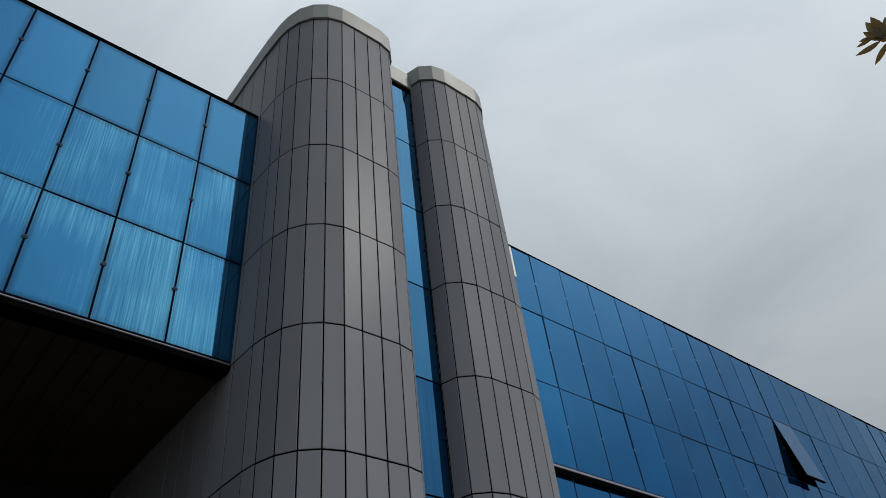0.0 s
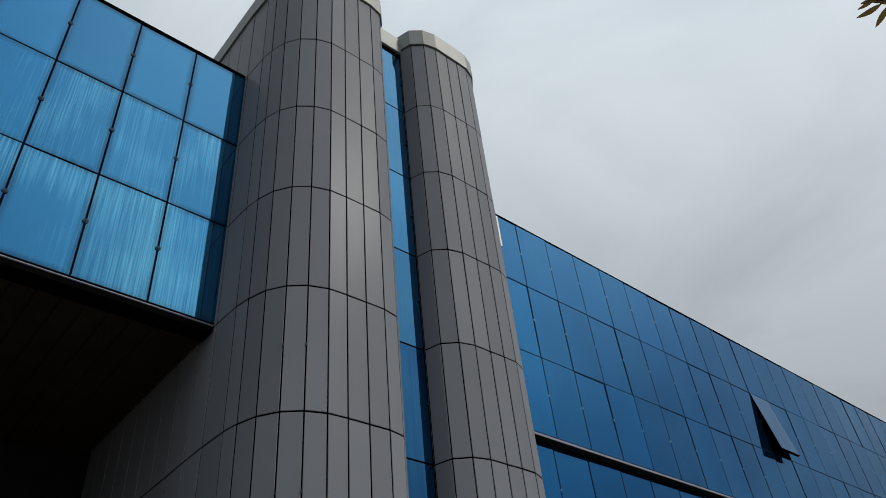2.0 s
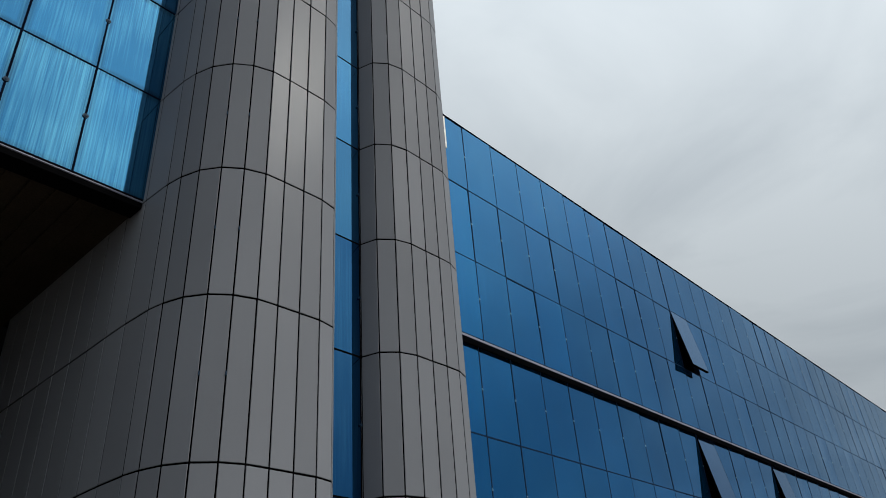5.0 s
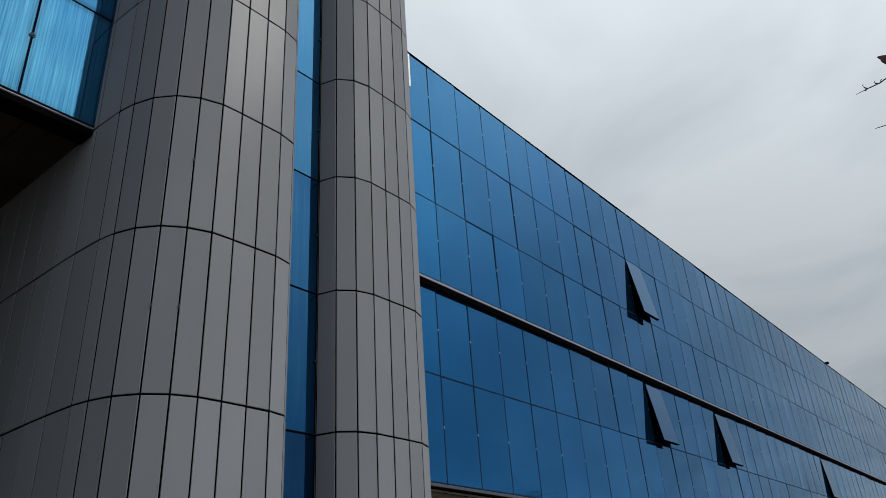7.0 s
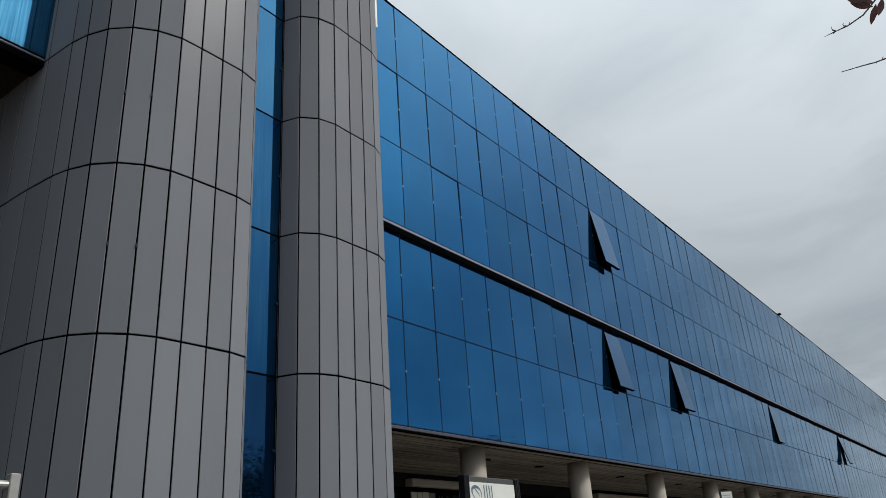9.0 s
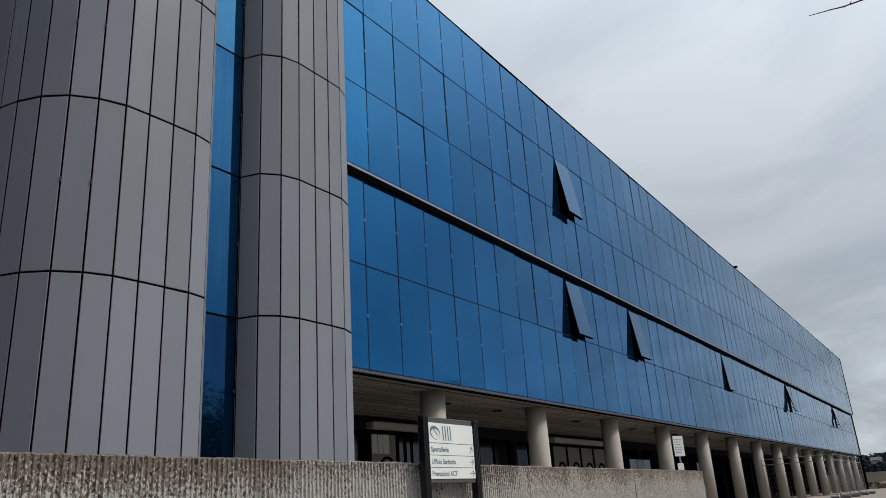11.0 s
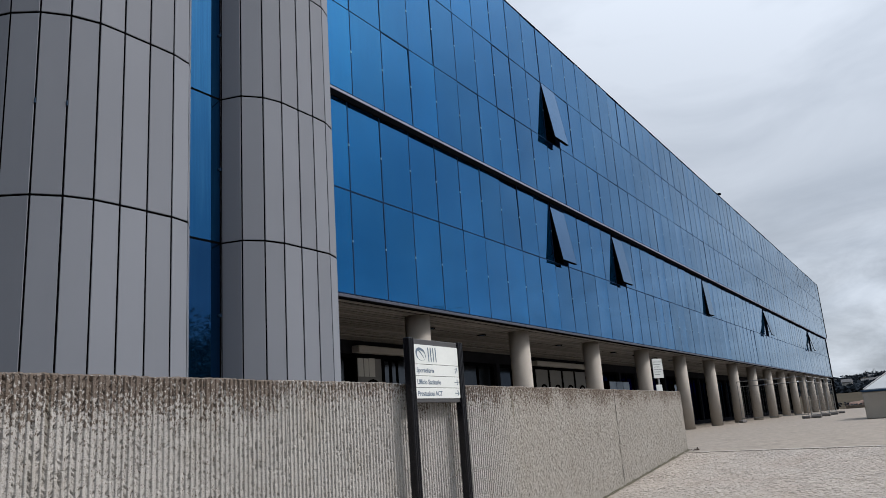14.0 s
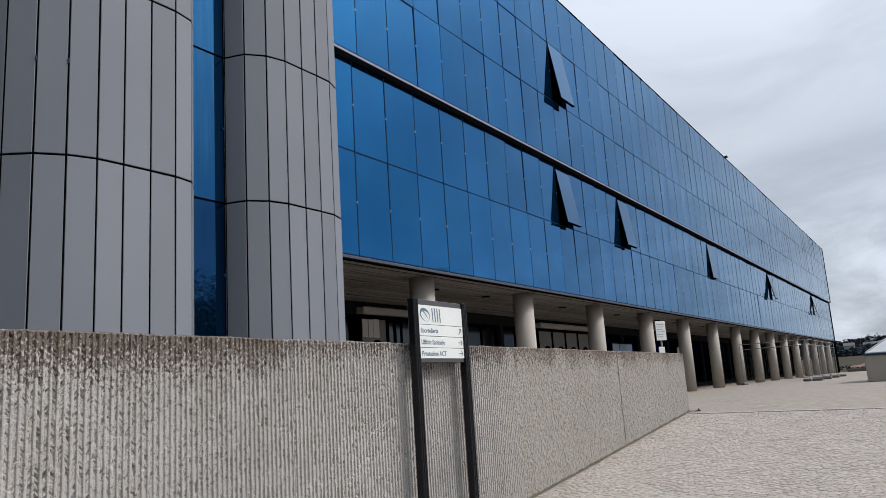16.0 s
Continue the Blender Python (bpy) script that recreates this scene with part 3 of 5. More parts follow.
def sash(wall, x, y, z0, z1, angle):
    """A top-hung sash pushed open at its foot, with its black frame and two stays."""
    h, w = z1 - z0 - GAP, BAY - GAP
    m = Matrix.Translation((x + 0.004, y + GAP / 2, z1 - GAP / 2)) @ Matrix.Rotation(radians(-angle), 4, "Y")
    bm = boxes(((-0.045, 0, -h), (-0.0005, 0.012, 0)), ((-0.045, w - 0.012, -h), (-0.0005, w, 0)),
               ((-0.075, 0.012, -h), (-0.0005, w - 0.012, -h + 0.012)))
    ob = link("window_sash", mesh(bm, "window_sash", GASKET), wall, "top-hung sash standing open", m)
    bm = boxes(((-0.0118, 0.0125, -h + 0.0125), (0.0, w - 0.0125, 0)))
    back = mesh(boxes(((-0.040, 0.0125, -h + 0.0125), (-0.013, w - 0.0125, 0))), "sash_lining", SASH_BACK)
    link("sash_lining", back, wall, "dark blue inner side of the sash", m)
    bm2 = mesh(bm, "sash_pane", GLASS_SASH)
    for v in bm2.vertices:
        v.co = m @ v.co
    link("sash_pane", bm2, wall, "pane of an open sash")
    for side in (0.05, w - 0.05):
        f = m @ Vector((-0.03, side, -h * 0.9))
        bm = bmesh.new()
        rod(bm, f, (x - 0.12, y + side, z0 + 0.35), 0.01, seg=6)
        part("stay", bm, GASKET, wall)


UPS = (Z_TOP, Z_A, Z_B, Z_SILL)
fill(upper, "u", UP_X, UPS, BAY0, BAYS)
fill(lower, "l", LOW_X, (Z_LOW, Z_MID, Z_FOOT), BAY0, BAYS)
fill(bridge, "b", UP_X, BRIDGE, bridge_joints[-1], 17, runs=(1, 2), clean=GLASS_BRIDGE_LIT)

# sills, the black shadow gap under the overhang, and the foot of the glazing
bm = boxes(((UP_X - 0.16, Y_START, Z_SILL - 0.052), (UP_X + 0.02, 3.60, Z_SILL - 0.030)),
           ((UP_X - 0.16, 8.5, Z_SILL - 0.058), (UP_X + 0.008, Y_END, Z_SILL - 0.006)), bevel=0.006)
part("sill", bm, SILL, office, "pale aluminium sill strip")
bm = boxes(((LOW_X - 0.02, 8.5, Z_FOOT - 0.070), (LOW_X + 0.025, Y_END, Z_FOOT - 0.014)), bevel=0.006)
part("foot_strip", bm, FOOT, office, "dark blue-grey aluminium foot strip")
# near-black slabs: shade below the overhang and sill is put into their colour
part("overhang", boxes(((LOW_X - 0.35, 8.5, Z_LOW + 0.012), (UP_X + 0.005, Y_END, Z_SILL - 0.060))), DARK, office, "underside of the upper glazing, shade put into its colour")
bm = boxes(((LOW_X - 0.10, 8.5, SOFFIT - 0.028), (LOW_X + 0.01, Y_END, Z_FOOT - 0.072)),
           ((UP_X - 0.16, Y_START, Z_SILL - 0.028), (UP_X + 0.004, 3.60, Z_SILL - 0.002)),
           ((UP_X - 0.30, Y_START, Z_SILL - 0.135), (UP_X + 0.002, 3.60, Z_SILL - 0.054)))
part("shadow_gap", bm, GASKET, office, "black boxes that stand for the shaded recess under the sill")
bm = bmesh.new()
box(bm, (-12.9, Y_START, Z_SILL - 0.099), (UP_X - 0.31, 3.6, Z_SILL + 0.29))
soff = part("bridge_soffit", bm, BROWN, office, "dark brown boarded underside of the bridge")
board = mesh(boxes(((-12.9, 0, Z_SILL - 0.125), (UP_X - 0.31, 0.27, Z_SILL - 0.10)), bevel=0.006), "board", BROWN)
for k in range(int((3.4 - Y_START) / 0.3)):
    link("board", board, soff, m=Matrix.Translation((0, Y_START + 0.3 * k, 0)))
bm = boxes(((UP_X - 0.30, Y_END + 0.002, Z_SILL), (UP_X + 0.03, Y_END + 0.12, Z_TOP + 0.05)), ((LOW_X - 0.30, Y_END + 0.002, 0.0), (LOW_X + 0.05, Y_END + 0.12, Z_SILL - 0.004)), bevel=0.01)
part("corner_post", bm, GASKET, office, "black corner trim at the far end")
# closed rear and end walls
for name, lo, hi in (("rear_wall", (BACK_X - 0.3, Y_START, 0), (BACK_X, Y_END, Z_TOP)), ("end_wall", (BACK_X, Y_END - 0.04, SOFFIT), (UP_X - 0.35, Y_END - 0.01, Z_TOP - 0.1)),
                     ("end_wall", (BACK_X, Y_START - 0.3, 0), (UP_X - 0.1, Y_START, Z_TOP)), ("passage_closing_wall", (-13.2, Y_START, 0), (-12.91, 8.4, Z_SILL - 0.1)),
                     # unseen wall, added to keep light out of the passage
                     ("passage_closing_wall", (-12.9, -2.6, 0), (UP_X - 0.4, -2.3, Z_SILL - 0.21))):
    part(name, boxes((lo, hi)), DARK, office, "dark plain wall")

# slatted soffit over the colonnade
bm = bmesh.new()
x = LOW_X - 0.11
while x > -12.3:
    dz = 0.03 * noise.noise((x * 9, 0, 0))
    box(bm, (x - 0.112, 8.5, SOFFIT + dz), (x, Y_END - 0.1, SOFFIT + 0.02 + dz))
    x -= 0.17
tagged(link("ceiling_colonnade", mesh(bm, "ceiling_colonnade", SLAT), None), "beige slatted soffit over the colonnade", "ceiling", kind="structure")
bm = boxes(((-12.4, 8.5, SOFFIT + 0.06), (LOW_X - 0.3, Y_END - 0.1, SOFFIT + 0.24)))
tagged(link("ceiling_void", mesh(bm, "ceiling_void", DARK), None), "dark void above the slats", "ceiling", kind="structure")


def downlight(y, x):
    d = thing("downlight", (x, y, SOFFIT - 0.02), "dark round downlight sunk in the slatted soffit", "lamp", "soffit lamps")
    bm = bmesh.new()
    rod(bm, (x, y, SOFFIT - 0.02), (x, y, SOFFIT - 0.001), 0.12, seg=16)
    part("ring", bm, GASKET, d)
    bm = bmesh.new()
    rod(bm, (x, y, SOFFIT - 0.024), (x, y, SOFFIT - 0.0205), 0.085, seg=16)
    part("lens", bm, STEEL, d)
    return d


first_lamp = downlight(15.2, -9.9)
for k in range(1, 12):
    copy_thing(first_lamp, Matrix.Translation((-9.9, 15.2 + 2.45 * k, SOFFIT - 0.02)))

# round columns
COL_X, COL_Y, COL_STEP = -9.05, 13.42, 4.98
bm = bmesh.new()
bmesh.ops.create_cone(bm, cap_ends=True, segments=40, radius1=0.265, radius2=0.265, depth=SOFFIT - 0.004, matrix=Matrix.Translation((COL_X, COL_Y, SOFFIT / 2)))
for f in bm.faces:
    f.smooth = len(f.verts) == 4
col = thing("column", (COL_X, COL_Y, 0), "round beige concrete column under the glass front", "column", "colonnade columns")
part("shaft", bm, COLUMN, col)
for k in range(1, 15):
    copy_thing(col, Matrix.Translation((COL_X, 13.13 + COL_STEP * k, 0)))

# ---- recessed ground floor ----
GF = -12.3
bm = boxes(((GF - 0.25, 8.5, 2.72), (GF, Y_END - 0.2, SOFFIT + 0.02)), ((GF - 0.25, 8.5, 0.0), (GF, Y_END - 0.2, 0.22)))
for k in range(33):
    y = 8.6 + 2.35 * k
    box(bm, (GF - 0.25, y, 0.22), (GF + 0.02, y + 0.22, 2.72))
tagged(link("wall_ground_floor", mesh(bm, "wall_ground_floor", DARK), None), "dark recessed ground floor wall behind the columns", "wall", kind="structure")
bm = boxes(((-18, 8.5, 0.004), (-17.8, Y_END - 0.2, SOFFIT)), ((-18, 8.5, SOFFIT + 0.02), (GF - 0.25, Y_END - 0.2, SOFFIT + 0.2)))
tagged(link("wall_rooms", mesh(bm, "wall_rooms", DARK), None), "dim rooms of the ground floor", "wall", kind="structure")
rnd = random.Random(8)
for k in range(32):
    y0, y1 = 8.82 + 2.35 * k, 10.95 + 2.35 * k
    w = tagged(new("window_%d" % (k + 1)), "dark shop window with a black frame", "window", kind="structure")
    bm = boxes(((GF - 0.16, y0, 0.22), (GF - 0.08, y0 + 0.06, 2.72)), ((GF - 0.16, y1 - 0.06, 0.22), (GF - 0.08, y1, 2.72)),
               ((GF - 0.16, y0 + 0.06, 2.62), (GF - 0.08, y1 - 0.06, 2.72)), ((GF - 0.16, (y0 + y1) / 2 - 0.03, 0.22), (GF - 0.08, (y0 + y1) / 2 + 0.03, 2.62)))
    part("window_frame", bm, GASKET, w)
    for a, b in ((y0 + 0.06, (y0 + y1) / 2 - 0.03), ((y0 + y1) / 2 + 0.03, y1 - 0.06)):
        part("pane", boxes(((GF - 0.13, a, 0.22), (GF - 0.115, b, 2.62))), PANE_DARK, w)


def shutter_bay(y0, y1, blinds, count):
    """Cream roller-shutter box over a row of screened office panels, each with a dark arched foot."""
    s = thing("roller_shutter", (GF + 0.15, (y0 + y1) / 2, 0), "cream roller shutter box over a screened office window", "shutter")
    part("shutter_box", boxes(((GF + 0.004, y0 - 0.06, 2.72), (GF + 0.26, y1 + 0.15, 2.905)), bevel=0.02), CREAM, s)
    part("guide", boxes(((GF + 0.004, y0 - 0.03, 2.665), (GF + 0.08, y1 + 0.12, 2.72))), GASKET, s)
    for k in range(count):
        a = y0 + (y1 - y0) * k / count
        b = y0 + (y1 - y0) * (k + 1) / count
        part("frame", boxes(((GF + 0.03, a, 0.0), (GF + 0.09, a + 0.05, 2.665)), ((GF + 0.03, b - 0.05, 0.0), (GF + 0.09, b, 2.665)),
                            ((GF + 0.03, a + 0.05, 0.0), (GF + 0.09, b - 0.05, 0.08)), ((GF + 0.03, a + 0.05, 2.615), (GF + 0.09, b - 0.05, 2.665))), GASKET, s)
        if k in blinds:
            part("blind", boxes(((GF + 0.045, a + 0.055, 0.09), (GF + 0.06, b - 0.055, 2.61))), BLIND, s, "grey screened panel")
            arc = bmesh.new()
            c, r = (a + b) / 2 + 0.12, 0.34
            ring = [(c + q * math.cos(t), 1.74 + q * math.sin(t)) for q, ts in ((r, range(11)), (r - 0.07, range(10, -1, -1))) for t in (math.pi * k2 / 10 for k2 in ts)]
            lo = [arc.verts.new((GF + 0.061, y, z)) for y, z in ring]
            hi = [arc.verts.new((GF + 0.085, y, z)) for y, z in ring]
            n = len(ring)
            for i in range(10):
                for vs in ((lo[i], lo[i + 1], lo[n - 2 - i], lo[n - 1 - i]), (hi[i], hi[i + 1], hi[n - 2 - i], hi[n - 1 - i])):
                    arc.faces.new(vs)
            for i in range(n):
                arc.faces.new((lo[i], lo[(i + 1) % n], hi[(i + 1) % n], hi[i]))
            part("arch", arc, GASKET, s, "dark arched trim")
    return s


shutter_bay(15.22, 17.5, (0,), 2)
shutter_bay(25.45, 30.3, (0, 1, 2, 3), 4)
for a, b, z in ((15.33, 15.54, 2.60), (15.58, 15.76, 2.60), (15.78, 16.02, 2.62)):
    ob = link("notice", mesh(boxes(((GF + 0.064, a, 2.14), (GF + 0.067, b, z))), "notice", PAPER), None)
    tagged(ob, "white paper notice taped inside the office window", "notice", "window notices")

# office windows; the open sky they would mirror is put into the pane colour
for y0, y1, z0, z1 in ((33.0, 35.6, 1.75, 2.28), (43.0, 44.6, 1.85, 2.25)):
    w = thing("office_window", (GF + 0.06, (y0 + y1) / 2, z0), "ground floor window, sky reflection put into its pale blue panes", "window", "ground floor windows")
    part("window_frame", boxes(((GF + 0.025, y0 - 0.06, z0 - 0.06), (GF + 0.05, y1 + 0.06, z1 + 0.06))), GASKET, w)
    for k in range(3):
        a = y0 + (y1 - y0) * k / 3
        part("pane", boxes(((GF + 0.052, a + 0.02, z0), (GF + 0.06, a + (y1 - y0) / 3 - 0.02, z1)), bevel=0.002), GLAZE_BLUE, w)

# ---- towers ----
T1_FACE = [(-8.23, 3.615), (-7.735, 3.640), (-7.478, 3.683), (-7.202, 3.778), (-6.965, 3.950), (-6.800, 4.180), (-6.710, 4.447), (-6.695, 4.727),
           (-6.688, 5.038), (-6.684, 5.346), (-6.737, 5.605), (-6.92, 5.775), (-7.20, 5.85)]
T1_BACK = [(-8.72 - 0.4925 * k, 3.61) for k in range(8, -1, -1)]
T1 = T1_BACK + T1_FACE + [(-7.62, 5.85)]
T2 = [(-7.62, 6.49), (-7.205, 6.49), (-6.930, 6.573), (-6.757, 6.790), (-6.687, 7.060), (-6.690, 7.377), (-6.687, 7.668), (-6.697, 7.943), (-6.793, 8.190), (-6.99, 8.38), (-7.28, 8.47)]
T2 += [(-7.62 - 0.355 * k, 8.47) for k in range(4)]


def offset(poly, d):
    """Moves an open line of wall points d outwards (to the right of its course)."""
    res = []
    for i, p in enumerate(poly):
        a = Vector(poly[max(i - 1, 0)])
        b = Vector(poly[min(i + 1, len(poly) - 1)])
        t = (b - a).normalized()
        res.append((p[0] + t.y * d, p[1] - t.x * d))
    return res


def tower(name, poly, close, label):
    t = thing(name, (-7.6, (poly[0][1] + poly[-1][1]) / 2, 0), label, "tower")
    inner = offset(poly, -0.007)
    part("core", prism(bmesh.new(), inner + close, 0.0, TOWER_ROWS[-1] + 0.02), GASKET, t, "black backing behind the cladding")
    for (ax, ay), (bx, by) in zip(poly, poly[1:]):
        d = Vector((bx - ax, by - ay))
        w = d.length
        u = d / w
        nrm = Vector((u.y, -u.x))
        rot = Matrix(((u.x, nrm.x, 0, ax), (u.y, nrm.y, 0, ay), (0, 0, 1, 0), (0, 0, 0, 1)))
        made = {}
        for z0, z1 in zip(TOWER_ROWS, TOWER_ROWS[1:]):
            h = round(z1 - z0 - 0.022, 4)
            if h not in made:
                made[h] = mesh(boxes(((0.010, -0.03, 0), (w - 0.010, 0.0, h)), bevel=0.004), "panel", PANEL)
            jig = pose(0, 0, 0, rnd.gauss(0, 0.06), 0, rnd.gauss(0, 0.12))
            link("panel", made[h], t, m=Matrix.Translation((0, 0, z0 + 0.011)) @ rot @ jig)
    outer, back = offset(poly, 0.035), offset(poly, -0.12)
    cope = link("coping", mesh(prism(bmesh.new(), offset(poly, -0.06) + close, TOWER_ROWS[-1] + 0.021, COPE_TOP - 0.06), "coping", ROOF), t, "roof of the tower")
    for i in range(len(poly) - 1):
        bm = prism(bmesh.new(), [outer[i], outer[i + 1], back[i + 1], back[i]], TOWER_ROWS[-1] + 0.012, COPE_TOP)
        link("coping_segment", mesh(bm, "coping_segment", COPING), cope, "pale grey-green coping plate")
    return t


tall = tower("stair_tower", T1, [(-12.66, 5.85)], "tall rounded stair tower clad in grey metal panels")
# small fixings half-way up the panels, in two of the upright joints
bm = bmesh.new()
rod(bm, (0, 0, -0.024), (0, 0, 0.024), 0.009, seg=8)
screw = mesh(bm, "fixing", STEEL)
for fx, fy in ((-6.965, 3.950), (-6.800, 4.180)):
    for z0, z1 in zip(TOWER_ROWS[2:], TOWER_ROWS[3:]):
        link("fixing", screw, tall, "small metal fixing in the joint", Matrix.Translation((fx + 0.001, fy - 0.001, (z0 + z1) / 2)))
tower("stair_tower", T2, [(-8.685, 6.49)], "slim rounded tower clad in grey metal panels")

# glazed slot between the towers
slot = thing("slot_window", (-7.35, 6.17, 0), "tall narrow blue glazed slot between the towers", "window")
SLOT_X, SLOT_TOP = -7.215, 14.14
bm = boxes(((SLOT_X - 0.18, 5.852, 0), (SLOT_X + 0.012, 5.885, SLOT_TOP)), ((SLOT_X - 0.10, 6.474, 0), (SLOT_X + 0.004, 6.488, SLOT_TOP)))
for z in TOWER_ROWS[1:-1]:
    box(bm, (SLOT_X - 0.12, 5.885, z - 0.011), (SLOT_X + 0.002, 6.474, z + 0.011))
box(bm, (SLOT_X - 0.23, 5.852, 0), (SLOT_X - 0.14, 6.488, SLOT_TOP))
part("slot_frame", bm, GASKET, slot, "black frame")
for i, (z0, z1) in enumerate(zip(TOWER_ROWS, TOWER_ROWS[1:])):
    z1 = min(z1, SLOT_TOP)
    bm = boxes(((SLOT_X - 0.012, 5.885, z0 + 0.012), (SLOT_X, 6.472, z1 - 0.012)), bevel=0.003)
    # lower panes take the darker copies, which carry the trees' dark reflection as colour
    p = part("pane", bm, GLASS_SLOT if i > 3 else GLASS_SLOT_DARK if i < 2 else GLASS_SLOT_LOW, slot)
    bm = bmesh.new()
    rod(bm, (SLOT_X + 0.001, 6.466, (z0 + z1) / 2), (SLOT_X + 0.026, 6.466, (z0 + z1) / 2), 0.020, seg=8)
    part("clamp", bm, STEEL, slot)
part("head", boxes(((-7.60, 5.78, SLOT_TOP + 0.002), (-7.205, 6.56, 14.27))), GASKET, slot, "black head joint over the glass")
part("coping", boxes(((-7.60, 5.75, 14.275), (-7.16, 6.58, 14.78)), bevel=0.01), COPING, slot, "pale coping over the slot")

# white flashing plate where the glazing meets the slim tower
part("flashing", boxes(((UP_X - 0.02, 9.93, 11.37), (UP_X + 0.012, 10.03, 12.28)), bevel=0.003), WHITE, office, "white flashing plate")

# roof fitting at the edge
f = thing("roof_lamp", (UP_X - 0.1, 43.4, Z_TOP + 0.06), "small dark floodlight on the roof edge", "lamp")
bm = bmesh.new()
rod(bm, (UP_X - 0.1, 43.4, Z_TOP + 0.055), (UP_X - 0.1, 43.4, Z_TOP + 0.18), 0.02, seg=8)
part("bracket", bm, GASKET, f)
part("head", boxes(((UP_X - 0.14, 43.29, Z_TOP + 0.16), (UP_X + 0.04, 43.51, Z_TOP + 0.26)), bevel=0.03), GASKET, f)

# ---- ribbed concrete wall along the ramp ----
WALL_JOINTS = (4.27, 10.915)


def wall_stretch(y0, y1, per_rib, rows, verts, faces):
    """One stretch of the wall's face and top: upright ribs with slanting broken stone between them, crumbled flat further on."""
    PITCH = 0.0394
    ycol, y = [], y0
    while y < y1 - 0.004:
        ycol.append(y)
        y += PITCH / per_rib
    ycol.append(y1)
    if y1 == WALL_END:
        ycol = [y for y in ycol if y < WALL_END - 0.04] + [WALL_END - 0.03, WALL_END - 0.012, WALL_END]
    start, per = len(verts), rows + 6
    for y in ycol:
        rib, s = divmod(y / PITCH + 0.10 * noise.noise((y * 7, 0.0, 8.0)), 1.0)
        end = max(0.0, (y - (WALL_END - 0.04)) / 0.04)
        foot = max(-1.9, ramp(WALL_X, y)) - 0.10
        cut = any(abs(y - j) < 0.010 for j in WALL_JOINTS)
        crumbled = max(0.0, min(1.0, (y - 6.9) / 1.0))
        top = wall_top(y) - 0.012 + 0.010 * noise.noise((y * 2.3, 1.0, 0.0)) + 0.006 * noise.noise((y * 21, 2.0, 0.0)) - 0.05 * end ** 3
        lean = 1.0 if rib % 2 else -1.0
        for j in range(rows):
            z = foot + (top - foot) * j / (rows - 1)
            wide = 0.47 + 0.07 * noise.noise((rib * 3.7, z * 8, 0.6))
            d = c = 0.0
            if crumbled < 1.0:
                grit = noise.noise((y * 90, z * 90, 1.0))
                if s < wide:
                    d = 0.0125 + 0.0022 * math.sin(math.pi * s / wide) + 0.0014 * noise.noise((rib * 3.1, z * 14, 0.3)) + 0.0006 * grit
                    if noise.noise((rib * 7.7, z * 26.0, 3.0)) > 0.50:
                        d -= 0.005
                else:
                    stroke = noise.noise(((z + lean * 0.9 * s * PITCH) * 78, rib * 4.1, 5.0 + y * 22))
                    d = 0.004 + 0.0075 * stroke + 0.002 * grit - 0.026 * max(0.0, -stroke - 0.25)
            if crumbled > 0.0:
                c = 0.009 + 0.0075 * noise.noise((y * 34, z * 15, 9.0)) + 0.0070 * noise.noise((y * 58, z * 34, 2.0)) + 0.0015 * (s < wide)
            d = d * (1 - crumbled) + c * crumbled
            if cut:
                d = -0.03 if y > 7 else d - 0.006
            verts.append((WALL_X + d - 0.05 * end ** 2, y, z))
        for dx, dz in ((-0.012, 0.010), (-0.06, 0.014), (-0.16, 0.012), (-0.26, 0.013), (-0.30, 0.0), (-0.305, -0.3)):
            n = 0.006 * noise.noise((y * 30, dx * 60, 4.0))
            verts.append((WALL_X + dx - 0.05 * end ** 2 * (dx > -0.1), y, top + dz + n))
    for i in range(len(ycol) - 1):
        a = start + i * per
        faces += [(a + j, a + per + j, a + per + j + 1, a + j + 1) for j in range(per - 1)]


def wall_sheet():
    verts, faces = [], []
    wall_stretch(1.5, 7.9, 8, 290, verts, faces)
    wall_stretch(7.9, WALL_END, 5, 170, verts, faces)
    me = bpy.data.meshes.new("wall_ramp")
    me.from_pydata(verts, [], faces)
    me.materials.append(RIBBED)
    return me


ramp_wall = tagged(new("wall_ramp", wall_sheet()), "weathered grey ribbed concrete wall beside the ramp", "wall", kind="structure")
bm = boxes(((WALL_X - 0.30, 1.5, -1.7), (WALL_X - 0.04, WALL_END - 0.004, WALL_TOP - 0.13)),
           ((WALL_X - 0.30, -9.0, -2.1), (WALL_X + 0.006, 1.498, WALL_TOP)))
part("wall_body", bm, RIBBED, ramp_wall)

for j in WALL_JOINTS:
    foot = max(-1.9, ramp(WALL_X, j))
    part("joint", boxes(((WALL_X - 0.04, j - 0.005, foot - 0.05), (WALL_X - 0.004, j + 0.005, wall_top(j) - 0.03))), RUBBER, ramp_wall, "dark sealed joint")

# handrail standing on the wall
hr = thing("handrail", (WALL_X - 0.15, 0, WALL_TOP), "grey galvanised pipe handrail on the concrete wall", "handrail")
bm = bmesh.new()
rod(bm, (WALL_X - 0.15, 2.07, 1.270), (WALL_X - 0.15, -6.0, 1.270), 0.021, seg=12)
part("rail", bm, PIPE, hr, smooth=False)
for y in (2.07, 0.0, -2.1, -4.2):
    bm = boxes(((WALL_X - 0.177, y - 0.026, WALL_TOP - 0.02), (WALL_X - 0.123, y + 0.026, 1.324)), bevel=0.005)
    part("post", bm, PIPE, hr)

# ---- direction sign ----
SX, SY0, SY1 = -3.895, 5.626, 6.520
sign_foot = ramp(SX, 6.0)


